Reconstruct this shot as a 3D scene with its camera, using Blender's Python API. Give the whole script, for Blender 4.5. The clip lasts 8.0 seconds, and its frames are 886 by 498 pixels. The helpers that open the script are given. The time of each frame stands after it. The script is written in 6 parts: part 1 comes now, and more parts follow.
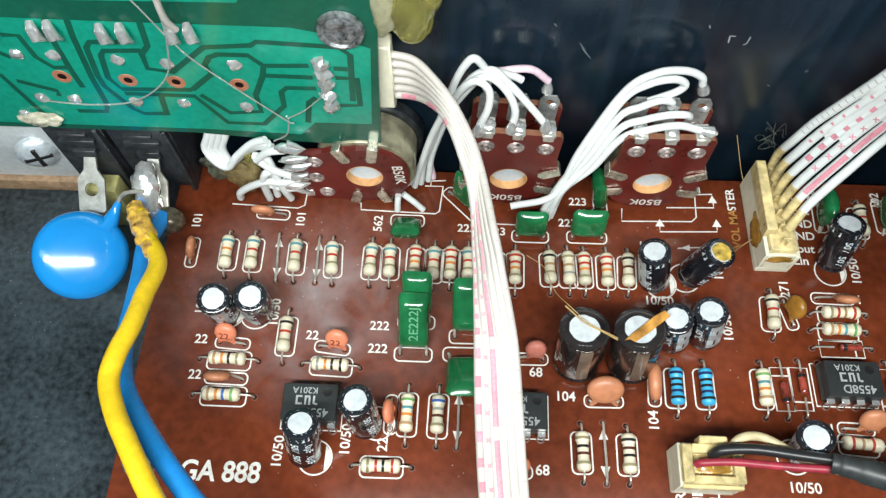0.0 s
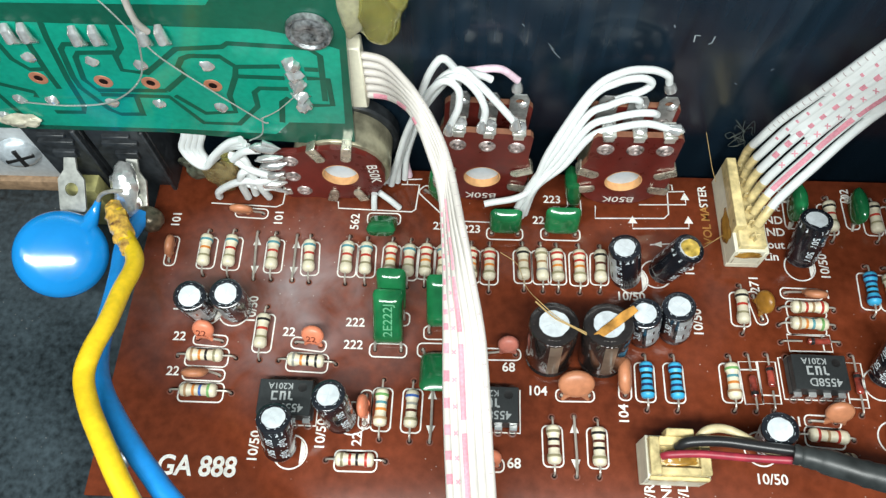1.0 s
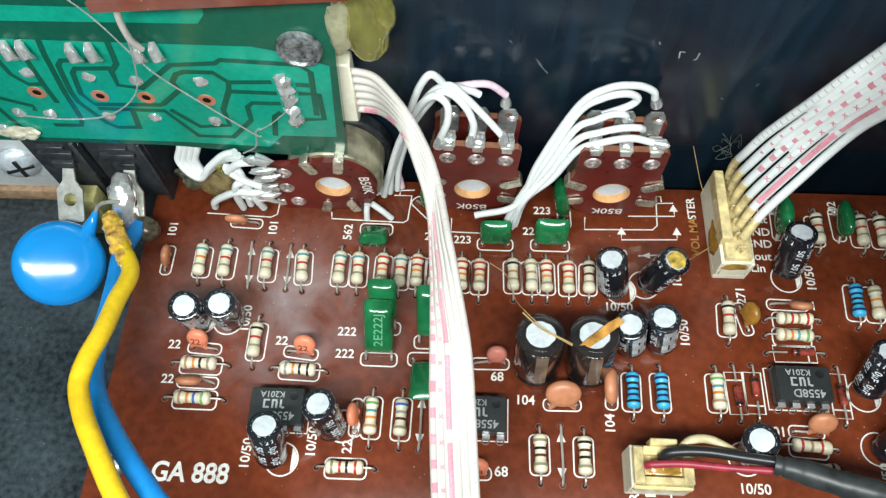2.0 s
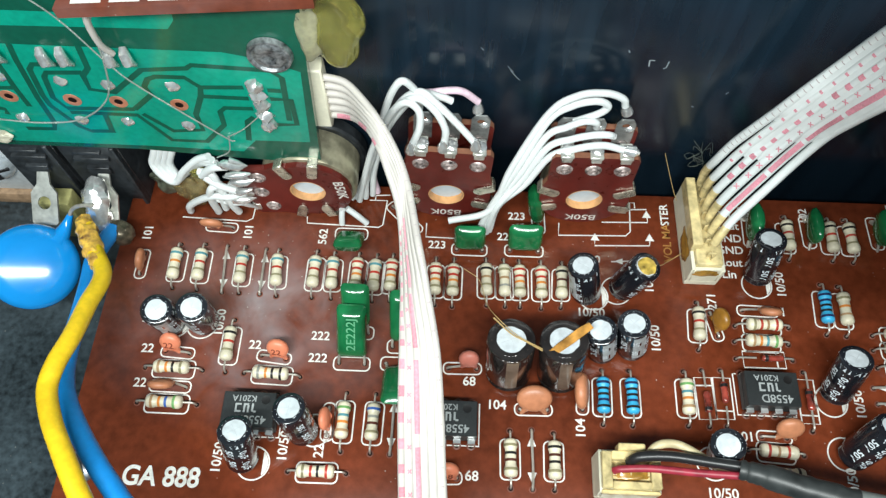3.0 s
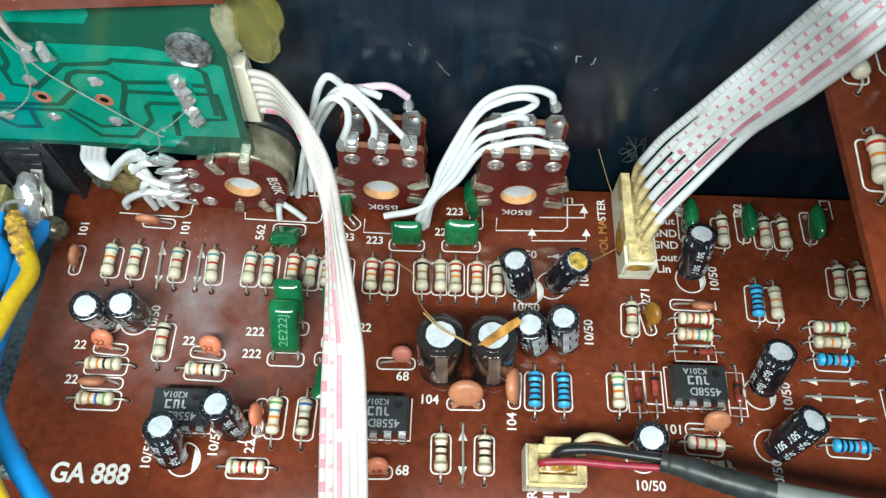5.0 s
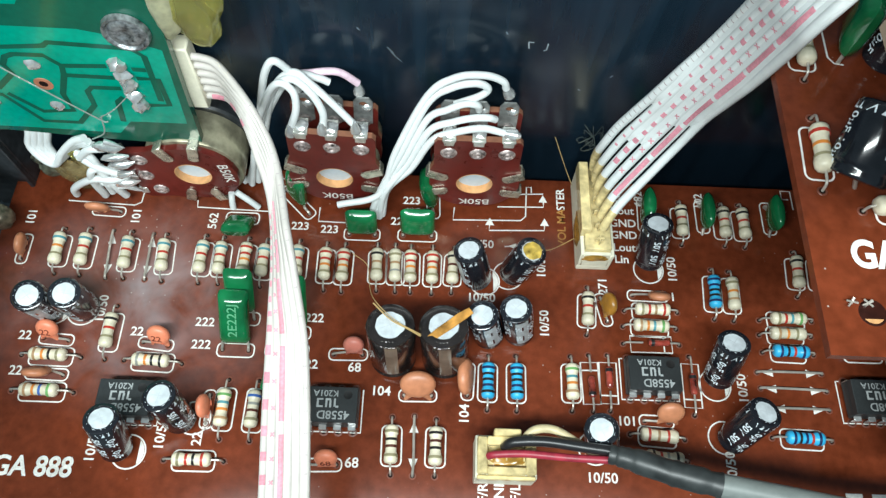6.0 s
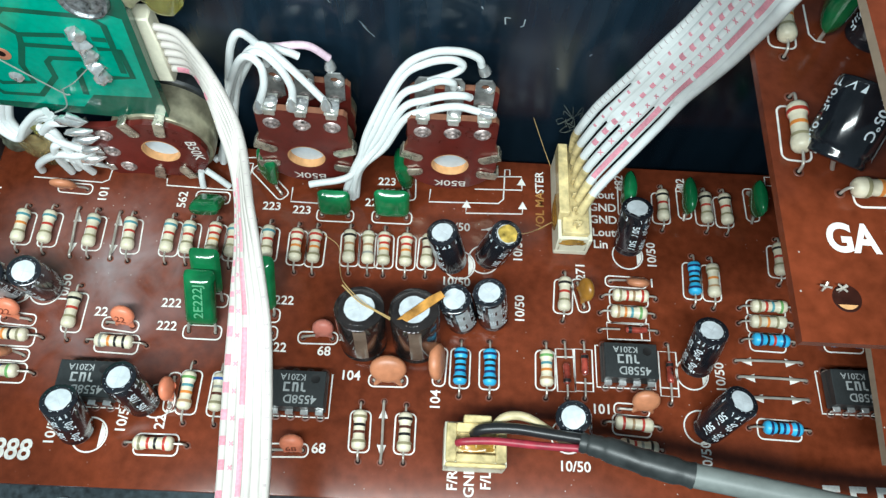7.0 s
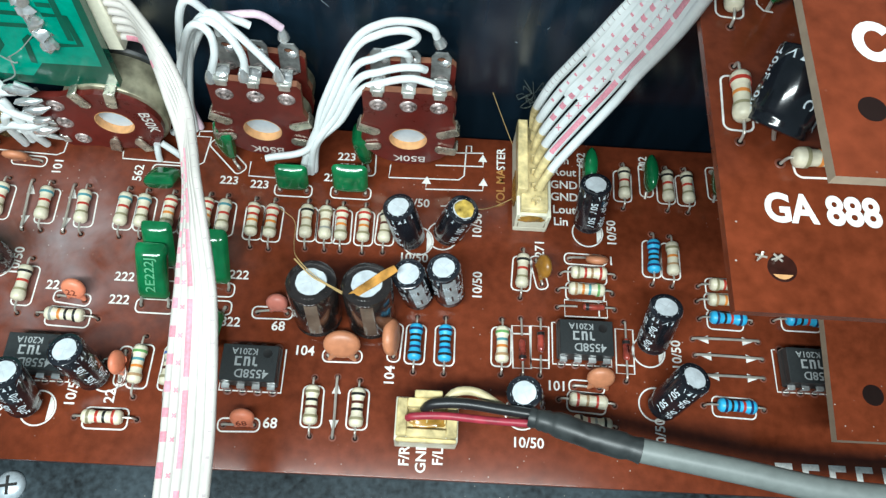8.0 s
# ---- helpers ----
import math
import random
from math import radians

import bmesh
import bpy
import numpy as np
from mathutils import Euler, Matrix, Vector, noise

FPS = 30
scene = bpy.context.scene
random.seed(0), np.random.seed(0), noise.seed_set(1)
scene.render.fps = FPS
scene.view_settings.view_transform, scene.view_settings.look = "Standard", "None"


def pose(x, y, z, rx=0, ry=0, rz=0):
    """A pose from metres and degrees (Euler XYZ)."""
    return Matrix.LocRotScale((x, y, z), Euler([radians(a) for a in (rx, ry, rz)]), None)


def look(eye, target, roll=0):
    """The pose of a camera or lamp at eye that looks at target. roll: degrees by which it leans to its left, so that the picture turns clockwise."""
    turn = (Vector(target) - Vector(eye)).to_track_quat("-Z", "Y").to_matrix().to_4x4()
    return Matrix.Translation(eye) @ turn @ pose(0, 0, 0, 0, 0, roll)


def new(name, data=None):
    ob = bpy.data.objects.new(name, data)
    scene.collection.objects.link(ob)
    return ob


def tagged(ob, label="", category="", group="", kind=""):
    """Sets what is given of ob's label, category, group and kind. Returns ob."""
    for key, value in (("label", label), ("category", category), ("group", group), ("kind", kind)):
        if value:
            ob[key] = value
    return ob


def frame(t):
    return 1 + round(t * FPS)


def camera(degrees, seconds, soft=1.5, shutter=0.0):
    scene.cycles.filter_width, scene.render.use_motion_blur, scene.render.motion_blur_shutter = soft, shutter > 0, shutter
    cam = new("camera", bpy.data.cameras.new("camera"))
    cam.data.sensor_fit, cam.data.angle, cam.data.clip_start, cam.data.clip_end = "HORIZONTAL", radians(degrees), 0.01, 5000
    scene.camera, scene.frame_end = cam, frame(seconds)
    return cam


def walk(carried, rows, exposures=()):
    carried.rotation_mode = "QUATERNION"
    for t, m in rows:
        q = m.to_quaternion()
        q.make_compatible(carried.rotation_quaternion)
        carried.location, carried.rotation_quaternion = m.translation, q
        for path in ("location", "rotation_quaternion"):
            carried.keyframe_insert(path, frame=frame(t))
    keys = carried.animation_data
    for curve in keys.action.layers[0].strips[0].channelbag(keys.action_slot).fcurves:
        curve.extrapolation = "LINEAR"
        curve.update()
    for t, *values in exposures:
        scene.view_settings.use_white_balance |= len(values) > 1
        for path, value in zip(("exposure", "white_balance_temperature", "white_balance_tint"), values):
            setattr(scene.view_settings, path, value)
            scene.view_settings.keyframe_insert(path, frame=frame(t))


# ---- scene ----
cam = camera(62.00, 8.0, 1.35)
PATH = [
    (0, (-0.021198, -0.021208, 0.127721), (-0.026974, 0.068426, -0.050975), -1.368),
    (0.5, (-0.019237, -0.021667, 0.128492), (-0.024308, 0.067659, -0.05038), -1.043),
    (1, (-0.016465, -0.022293, 0.12932), (-0.022069, 0.067219, -0.049442), -1.537),
    (1.5, (-0.014368, -0.022072, 0.131499), (-0.021519, 0.067594, -0.047132), -2.546),
    (1.7, (-0.013940, -0.021938, 0.131719), (-0.021413, 0.067795, -0.046865), -2.620),
    (2.8, (-0.011419, -0.021575, 0.132903), (-0.016375, 0.069283, -0.045199), -0.610),
    (3, (-0.010133, -0.021601, 0.132846), (-0.015013, 0.069258, -0.045258), -0.615),
    (3.5, (-0.007608, -0.021766, 0.133528), (-0.010575, 0.069161, -0.044583), 0.446),
    (4, (-0.006047, -0.021772, 0.134863), (-0.008612, 0.06903, -0.043318), 0.603),
    (4.5, (-0.00387, -0.0216, 0.134862), (-0.006115, 0.069163, -0.043342), 0.776),
    (4.7, (-0.002452, -0.021511, 0.134167), (-0.004244, 0.069003, -0.044169), 1.005),
    (5.8, (0.005272, -0.020935, 0.131809), (0.006369, 0.067461, -0.047593), 2.696),
    (6, (0.006481, -0.020517, 0.131184), (0.008244, 0.067373, -0.048461), 3.191),
    (6.5, (0.007616, -0.0202, 0.128716), (0.010123, 0.066245, -0.05162), 4.169),
    (7, (0.010631, -0.019942, 0.127659), (0.013653, 0.06527, -0.053255), 4.706),
    (7.5, (0.013459, -0.020582, 0.126401), (0.016745, 0.063356, -0.055103), 5.036),
    (8, (0.017227, -0.021295, 0.125869), (0.022432, 0.061143, -0.056276), 6.596),
]
walk(cam, [(t, look(eye, target, roll)) for t, eye, target, roll in PATH], [(0, -0.24, 6500, 10), (1.7, -0.26, 6430, 9), (4.5, -0.30, 6280, 6.5), (8, -0.27, 5990, 4)])

# ---- light ----
world = bpy.data.worlds.new("workshop")
world.use_nodes = True
scene.world = world
wn = world.node_tree
wbg = wn.nodes["Background"]
wbg.inputs[0].default_value = (0.53, 0.78, 0.90, 1)
wbg.inputs[1].default_value = 0.23


def area_lamp(name, eye, target, width, depth, watts, colour):
    data = bpy.data.lights.new(name, "AREA")
    data.shape, data.size, data.size_y = "RECTANGLE", width, depth
    data.energy, data.color = watts, colour
    ob = new(name, data)
    ob.matrix_world = look(eye, target)
    return ob


# The bar-shaped bench lamp along the front of the board, and an unseen lamp added farther back as fill.
area_lamp("bench_lamp", (-0.022, -0.072, 0.190), (-0.022, 0.03, 0.0), 0.22, 0.018, 1.0, (0.97, 1.0, 0.96))
area_lamp("ceiling_lamp", (-0.20, -0.62, 1.25), (0.0, 0.03, 0.0), 0.9, 0.2, 4.0, (0.80, 0.94, 1.0))

# ---- materials ----
MATS = {}


def material(name, colour, rough=0.5, metal=0.0, vary=0.12, grain=900.0, spots=0.0, bump=0.0, coat=0.0, clear=0.0, spread=0.0, dark=None, blotch=120.0, gloss=0.5, span=0.11):
    """A node material: two scales of noise on the colour, roughness that follows them, fine relief."""
    if name in MATS:
        return MATS[name]
    m = bpy.data.materials.new(name)
    m.use_nodes = True
    nt = m.node_tree
    bsdf = nt.nodes["Principled BSDF"]
    coord = nt.nodes.new("ShaderNodeTexCoord")
    info = nt.nodes.new("ShaderNodeObjectInfo")
    shift = nt.nodes.new("ShaderNodeVectorMath")
    shift.operation = "ADD"
    nt.links.new(coord.outputs["Object"], shift.inputs[0])
    nt.links.new(info.outputs["Random"], shift.inputs[1])
    fine = nt.nodes.new("ShaderNodeTexNoise")
    fine.inputs["Scale"].default_value, fine.inputs["Detail"].default_value = grain, 4
    big = nt.nodes.new("ShaderNodeTexNoise")
    big.inputs["Scale"].default_value, big.inputs["Detail"].default_value = blotch, 3
    nt.links.new(shift.outputs[0], fine.inputs["Vector"])
    nt.links.new(shift.outputs[0], big.inputs["Vector"])
    add = nt.nodes.new("ShaderNodeMath")
    add.operation = "MULTIPLY_ADD"
    add.inputs[1].default_value, add.inputs[2].default_value = 0.45, 0.0
    nt.links.new(fine.outputs["Fac"], add.inputs[0])
    add2 = nt.nodes.new("ShaderNodeMath")
    add2.operation = "MULTIPLY_ADD"
    add2.inputs[1].default_value = 0.55
    nt.links.new(big.outputs["Fac"], add2.inputs[0])
    nt.links.new(add.outputs[0], add2.inputs[2])
    ramp = nt.nodes.new("ShaderNodeValToRGB")
    low = dark or tuple(c * (1 - vary * 1.6) for c in colour)
    high = tuple(min(1.0, c * (1 + vary)) for c in colour)
    ramp.color_ramp.elements[0].position, ramp.color_ramp.elements[0].color = 0.34, (*low, 1)
    ramp.color_ramp.elements[1].position, ramp.color_ramp.elements[1].color = 0.64, (*high, 1)
    nt.links.new(add2.outputs[0], ramp.inputs["Fac"])
    out = ramp.outputs["Color"]
    if spread:
        hsv = nt.nodes.new("ShaderNodeHueSaturation")
        rng = nt.nodes.new("ShaderNodeMapRange")
        rng.inputs["To Min"].default_value, rng.inputs["To Max"].default_value = 1 - spread, 1 + spread
        nt.links.new(info.outputs["Random"], rng.inputs["Value"])
        nt.links.new(rng.outputs[0], hsv.inputs["Value"])
        nt.links.new(out, hsv.inputs["Color"])
        out = hsv.outputs["Color"]
    if spots:
        dust = nt.nodes.new("ShaderNodeTexVoronoi")
        dust.inputs["Scale"].default_value = spots
        nt.links.new(shift.outputs[0], dust.inputs["Vector"])
        cut = nt.nodes.new("ShaderNodeMapRange")
        cut.inputs["From Min"].default_value, cut.inputs["From Max"].default_value = 0.09, 0.04
        nt.links.new(dust.outputs["Distance"], cut.inputs["Value"])
        pick = nt.nodes.new("ShaderNodeMath")
        pick.operation = "MULTIPLY"
        sparse = nt.nodes.new("ShaderNodeMapRange")
        sparse.inputs["From Min"].default_value, sparse.inputs["From Max"].default_value = 0.52, 0.66
        nt.links.new(big.outputs["Fac"], sparse.inputs["Value"])
        nt.links.new(cut.outputs[0], pick.inputs[0])
        nt.links.new(sparse.outputs[0], pick.inputs[1])
        mix = nt.nodes.new("ShaderNodeMix")
        mix.data_type = "RGBA"
        mix.inputs["B"].default_value = (0.5, 0.47, 0.42, 1)
        for s in mix.inputs:
            if s.name == "A" and s.type == "RGBA":
                nt.links.new(out, s)
            if s.name == "B" and s.type == "RGBA":
                s.default_value = (0.5, 0.46, 0.4, 1)
        nt.links.new(pick.outputs[0], mix.inputs["Factor"])
        out = [o for o in mix.outputs if o.type == "RGBA"][0]
    nt.links.new(out, bsdf.inputs["Base Color"])
    rr = nt.nodes.new("ShaderNodeMapRange")
    rr.inputs["To Min"].default_value, rr.inputs["To Max"].default_value = max(0.02, rough - span), min(1, rough + span)
    nt.links.new(add2.outputs[0], rr.inputs["Value"])
    nt.links.new(rr.outputs[0], bsdf.inputs["Roughness"])
    bsdf.inputs["Metallic"].default_value = metal
    bsdf.inputs["Specular IOR Level"].default_value = gloss
    bsdf.inputs["Coat Weight"].default_value = coat
    bsdf.inputs["Coat Roughness"].default_value = 0.08
    bsdf.inputs["Transmission Weight"].default_value = clear
    if bump:
        bp = nt.nodes.new("ShaderNodeBump")
        bp.inputs["Strength"].default_value, bp.inputs["Distance"].default_value = bump, 0.0002
        nt.links.new(add2.outputs[0], bp.inputs["Height"])
        nt.links.new(bp.outputs[0], bsdf.inputs["Normal"])
    MATS[name] = m
    return m


BOARD = material("phenolic_board", (0.141, 0.0302, 0.0119), 0.17, vary=0.24, grain=600, blotch=45, spots=620, bump=0.05, gloss=0.28, span=0.03)


def dust_and_sheen(m, x, y, reach, amount):
    """A pale film in wisps round one place: dust, plus a soft reflection painted into the colour."""
    nt = m.node_tree
    bsdf = nt.nodes["Principled BSDF"]
    coord = nt.nodes.new("ShaderNodeTexCoord")
    off = nt.nodes.new("ShaderNodeVectorMath")
    off.operation, off.inputs[1].default_value = "SUBTRACT", (x, y, 0.0)
    flat = nt.nodes.new("ShaderNodeVectorMath")
    flat.operation, flat.inputs[1].default_value = "MULTIPLY", (0.85, 1.25, 0.0)
    far = nt.nodes.new("ShaderNodeVectorMath")
    far.operation = "LENGTH"
    fall = nt.nodes.new("ShaderNodeMapRange")
    fall.interpolation_type = "SMOOTHSTEP"
    fall.inputs["From Min"].default_value, fall.inputs["From Max"].default_value = reach, 0.0
    wisp = nt.nodes.new("ShaderNodeTexNoise")
    wisp.inputs["Scale"].default_value, wisp.inputs["Detail"].default_value, wisp.inputs["Distortion"].default_value = 95, 5, 0.6
    cut = nt.nodes.new("ShaderNodeMapRange")
    cut.inputs["From Min"].default_value, cut.inputs["From Max"].default_value, cut.inputs["To Max"].default_value = 0.30, 0.72, amount
    both = nt.nodes.new("ShaderNodeMath")
    both.operation = "MULTIPLY"
    mix = nt.nodes.new("ShaderNodeMixRGB")
    mix.inputs["Color2"].default_value = (0.42, 0.41, 0.43, 1)
    old = bsdf.inputs["Base Color"].links[0].from_socket
    nt.links.new(coord.outputs["Object"], off.inputs[0])
    nt.links.new(off.outputs[0], flat.inputs[0])
    nt.links.new(flat.outputs[0], far.inputs[0])
    nt.links.new(far.outputs["Value"], fall.inputs["Value"])
    nt.links.new(coord.outputs["Object"], wisp.inputs["Vector"])
    nt.links.new(wisp.outputs["Fac"], cut.inputs["Value"])
    nt.links.new(fall.outputs[0], both.inputs[0])
    nt.links.new(cut.outputs[0], both.inputs[1])
    nt.links.new(both.outputs[0], mix.inputs["Fac"])
    nt.links.new(old, mix.inputs["Color1"])
    nt.links.new(mix.outputs[0], bsdf.inputs["Base Color"])


dust_and_sheen(BOARD, -0.049, 0.031, 0.033, 0.50)
BOARD_EDGE = material("board_edge", (0.27, 0.20, 0.14), 0.8, bump=0.3)
SILK = material("silkscreen", (0.74, 0.72, 0.67), 0.6, vary=0.16, grain=2500, blotch=500)
HOLE = material("hole_dark", (0.012, 0.006, 0.005), 0.7, gloss=0.1)
SOLDER = material("solder", (0.80, 0.81, 0.80), 0.20, 0.72, vary=0.2, grain=1500, bump=0.25)
LEAD = material("tinned_lead", (0.52, 0.48, 0.42), 0.32, 0.5, vary=0.2, bump=0.1)
CREAM = material("resistor_cream", (0.66, 0.60, 0.45), 0.38, vary=0.10, spread=0.10, grain=1600, bump=0.05)
BLUEBODY = material("resistor_blue", (0.05, 0.40, 0.68), 0.36, vary=0.10, bump=0.05)
BANDS = {
    "teal": material("band_teal", (0.09, 0.27, 0.31), 0.4), "red": material("band_red", (0.42, 0.035, 0.02), 0.4),
    "orange": material("band_orange", (0.62, 0.21, 0.035), 0.4), "olive": material("band_gold", (0.26, 0.23, 0.13), 0.4),
    "tan": material("band_tan", (0.36, 0.22, 0.11), 0.4), "black": material("band_black", (0.012, 0.011, 0.011), 0.4),
    "brown": material("band_brown", (0.085, 0.022, 0.014), 0.4), "green": material("band_green", (0.14, 0.32, 0.10), 0.4),
    "blue": material("band_blue", (0.04, 0.11, 0.36), 0.4), "grey": material("band_grey", (0.27, 0.27, 0.24), 0.4),
    "navy": material("band_navy", (0.012, 0.025, 0.09), 0.4),
}
SLEEVE = material("capacitor_sleeve", (0.012, 0.013, 0.017), 0.16, vary=0.3, coat=0.4, grain=500, bump=0.03)
CLEAR_SLEEVE = material("capacitor_sleeve_brown", (0.020, 0.016, 0.015), 0.12, vary=0.45, coat=0.5, grain=350)
ALU = material("capacitor_top", (0.66, 0.71, 0.74), 0.42, 0.2, vary=0.14, grain=900, blotch=300, bump=0.08)
WHITE_INK = material("white_ink", (0.70, 0.76, 0.80), 0.5, vary=0.15)
GREEN_CAP = material("film_capacitor_green", (0.012, 0.15, 0.05), 0.16, vary=0.30, coat=0.4, grain=260, blotch=180, bump=0.5)
GREEN_INK = material("green_ink", (0.10, 0.33, 0.17), 0.4)
ORANGE_DISC = material("ceramic_orange", (0.50, 0.20, 0.10), 0.42, vary=0.14, bump=0.08, spread=0.08)
RED_DISC = material("ceramic_red", (0.70, 0.22, 0.12), 0.40, vary=0.12, bump=0.06, spread=0.06)
PINK_DISC = material("ceramic_pink", (0.58, 0.19, 0.14), 0.45, vary=0.12, bump=0.06)
MUSTARD = material("ceramic_mustard", (0.33, 0.15, 0.02), 0.35, vary=0.2)
DARK_INK = material("dark_ink", (0.16, 0.03, 0.015), 0.6)
IC_BLACK = material("ic_black", (0.022, 0.025, 0.026), 0.42, vary=0.2, grain=3000, bump=0.12)
IC_INK = material("ic_ink", (0.34, 0.36, 0.36), 0.6)
GLASS_RED = material("diode_glass", (0.25, 0.042, 0.028), 0.10, vary=0.55, coat=0.8, grain=900, blotch=500)
PVC_WHITE = material("wire_white", (0.69, 0.72, 0.715), 0.40, vary=0.06, grain=500, bump=0.06)
PVC_CREAM = material("wire_cream", (0.55, 0.515, 0.475), 0.42, vary=0.08, grain=500, bump=0.06)
PINK_INK = material("pink_ink", (0.66, 0.27, 0.33), 0.5, vary=0.2, grain=2500)
YELLOW = material("wire_yellow", (0.80, 0.52, 0.015), 0.34, vary=0.12, blotch=160, bump=0.08)
BLUE = material("wire_blue", (0.012, 0.22, 0.60), 0.34, vary=0.10, bump=0.04)
BLUE_DISC = material("disc_blue", (0.010, 0.24, 0.64), 0.15, vary=0.06, coat=0.25, grain=200, span=0.02)
NYLON = material("connector_nylon", (0.74, 0.71, 0.56), 0.42, vary=0.08, bump=0.04)
AGED = material("aged_glue", (0.68, 0.55, 0.27), 0.30, vary=0.30, grain=700, blotch=260, coat=0.3, bump=0.2)
GLUE = material("hot_glue_yellow", (0.80, 0.76, 0.24), 0.10, vary=0.15, span=0.05, clear=0.85, grain=300, bump=0.2)
FLUX = material("flux", (0.30, 0.19, 0.06), 0.15, vary=0.5, clear=0.3, grain=500, bump=0.3)
THREAD = material("glue_thread", (0.55, 0.62, 0.58), 0.25, clear=0.6)
PCB_GREEN = material("green_mask", (0.005, 0.090, 0.055), 0.22, vary=0.12, grain=700, blotch=60, coat=0.3)
PCB_TRACK = material("green_copper", (0.005, 0.28, 0.19), 0.20, vary=0.14, grain=900, blotch=70, coat=0.3)
COPPER = material("copper_pad", (0.55, 0.22, 0.13), 0.4, 0.3)
def reflection_streaks(m, scale):
    """Stretch a material's noise along z, to paint upright smeared reflections into its colour."""
    nt = m.node_tree
    mapping = nt.nodes.new("ShaderNodeMapping")
    mapping.inputs["Scale"].default_value = scale
    coord = [n for n in nt.nodes if n.type == "TEX_COORD"][0]
    for n in nt.nodes:
        if n.type == "TEX_NOISE":
            nt.links.new(mapping.outputs[0], n.inputs["Vector"])
    nt.links.new(coord.outputs["Object"], mapping.inputs[0])


FRONT_BLACK = material("black_panel", (0.008, 0.018, 0.030), 0.20, vary=0.35, grain=350, blotch=40)
reflection_streaks(FRONT_BLACK, (1.0, 1.0, 0.08))
CHASSIS = material("chassis_grain", (0.034, 0.047, 0.055), 0.42, vary=0.6, grain=800, blotch=42, bump=0.6, spots=700)
JACK_BLACK = material("jack_black", (0.027, 0.031, 0.035), 0.42, vary=0.5, grain=900, spots=420, bump=0.1)
PLATED = material("plated_metal", (0.72, 0.72, 0.66), 0.30, 0.7, vary=0.25, grain=700, bump=0.1)
OLD_METAL = material("dull_metal", (0.42, 0.39, 0.27), 0.36, 0.55, vary=0.4, grain=500, blotch=200, bump=0.15)
BRACKET = material("bracket_grey", (0.60, 0.64, 0.66), 0.45, 0.2, vary=0.12, bump=0.05)
POT_PLATE = material("pot_plate", (0.115, 0.015, 0.011), 0.30, vary=0.22, grain=700, bump=0.05)
POT_EDGE = material("pot_edge", (0.24, 0.10, 0.055), 0.6, vary=0.2)
HOLE_RIM = material("pot_bore", (0.62, 0.33, 0.14), 0.45, vary=0.2)
POT_SHAFT = material("pot_rotor", (0.52, 0.60, 0.66), 0.4, vary=0.08)
SHRINK = material("heat_shrink", (0.030, 0.034, 0.034), 0.42, vary=0.3, grain=600, bump=0.3)
CABLE_GREY = material("cable_grey", (0.175, 0.195, 0.185), 0.45, vary=0.10, bump=0.08)
WIRE_BLACK = material("wire_black", (0.014, 0.014, 0.015), 0.35)
WIRE_RED = material("wire_red", (0.32, 0.025, 0.045), 0.42, vary=0.25, blotch=300)
SCREW_DARK = material("screw_dark", (0.34, 0.36, 0.37), 0.35, 0.7, vary=0.5, grain=1500, blotch=600, bump=1.0, dark=(0.02, 0.022, 0.022))
SCREW_ZINC = material("screw_zinc", (0.66, 0.73, 0.78), 0.34, 0.45, vary=0.22, bump=0.2)

# ---- building helpers (all lengths in millimetres) ----
MM = 0.001
TAU = 2 * math.pi


def at(x, y, z=0.0, rx=0, ry=0, rz=0):
    return pose(x * MM, y * MM, z * MM, rx, ry, rz)


def mesh_of(name, bm, mat, smooth=True, second=None):
    bmesh.ops.recalc_face_normals(bm, faces=bm.faces[:])
    bmesh.ops.scale(bm, vec=(MM, MM, MM), verts=bm.verts[:])
    me = bpy.data.meshes.new(name)
    bm.to_mesh(me)
    bm.free()
    me.materials.append(mat)
    if second:
        me.materials.append(second)
    if smooth:
        # broad flat faces stay flat, so that only bevels and curves are rounded
        whole = sum(p.area for p in me.polygons) or 1.0
        me.polygons.foreach_set("use_smooth", [len(p.vertices) != 4 or p.area < 0.06 * whole for p in me.polygons])
        me.set_sharp_from_angle(angle=radians(38))
    return me


def child(name, me, parent, m=None, label=""):
    ob = new(name, me)
    ob.parent = parent
    if m is not None:
        ob.matrix_basis = m
    if label:
        ob["label"] = label
    return ob


def part(name, bm, mat, parent, label="", m=None, smooth=True, second=None):
    return child(name, mesh_of(name, bm, mat, smooth, second), parent, m, label)


def thing(name, m, label, category, group="", kind="", parent=None):
    ob = new(name)
    ob.empty_display_size = 0.004
    ob.matrix_basis = m
    return tagged(ob, label, category, group, kind)


def box(bm, x0, x1, y0, y1, z0, z1, bevel=0.0, seg=2):
    made = bmesh.ops.create_cube(bm, size=1.0)["verts"]
    for v in made:
        v.co = Vector(((x0 + x1) / 2 + v.co.x * (x1 - x0), (y0 + y1) / 2 + v.co.y * (y1 - y0), (z0 + z1) / 2 + v.co.z * (z1 - z0)))
    if bevel:
        edges = list({e for v in made for e in v.link_edges})
        bmesh.ops.bevel(bm, geom=edges, offset=bevel, segments=seg, affect="EDGES", profile=0.5)
    return bm


def boxed(*a, **k):
    return box(bmesh.new(), *a, **k)


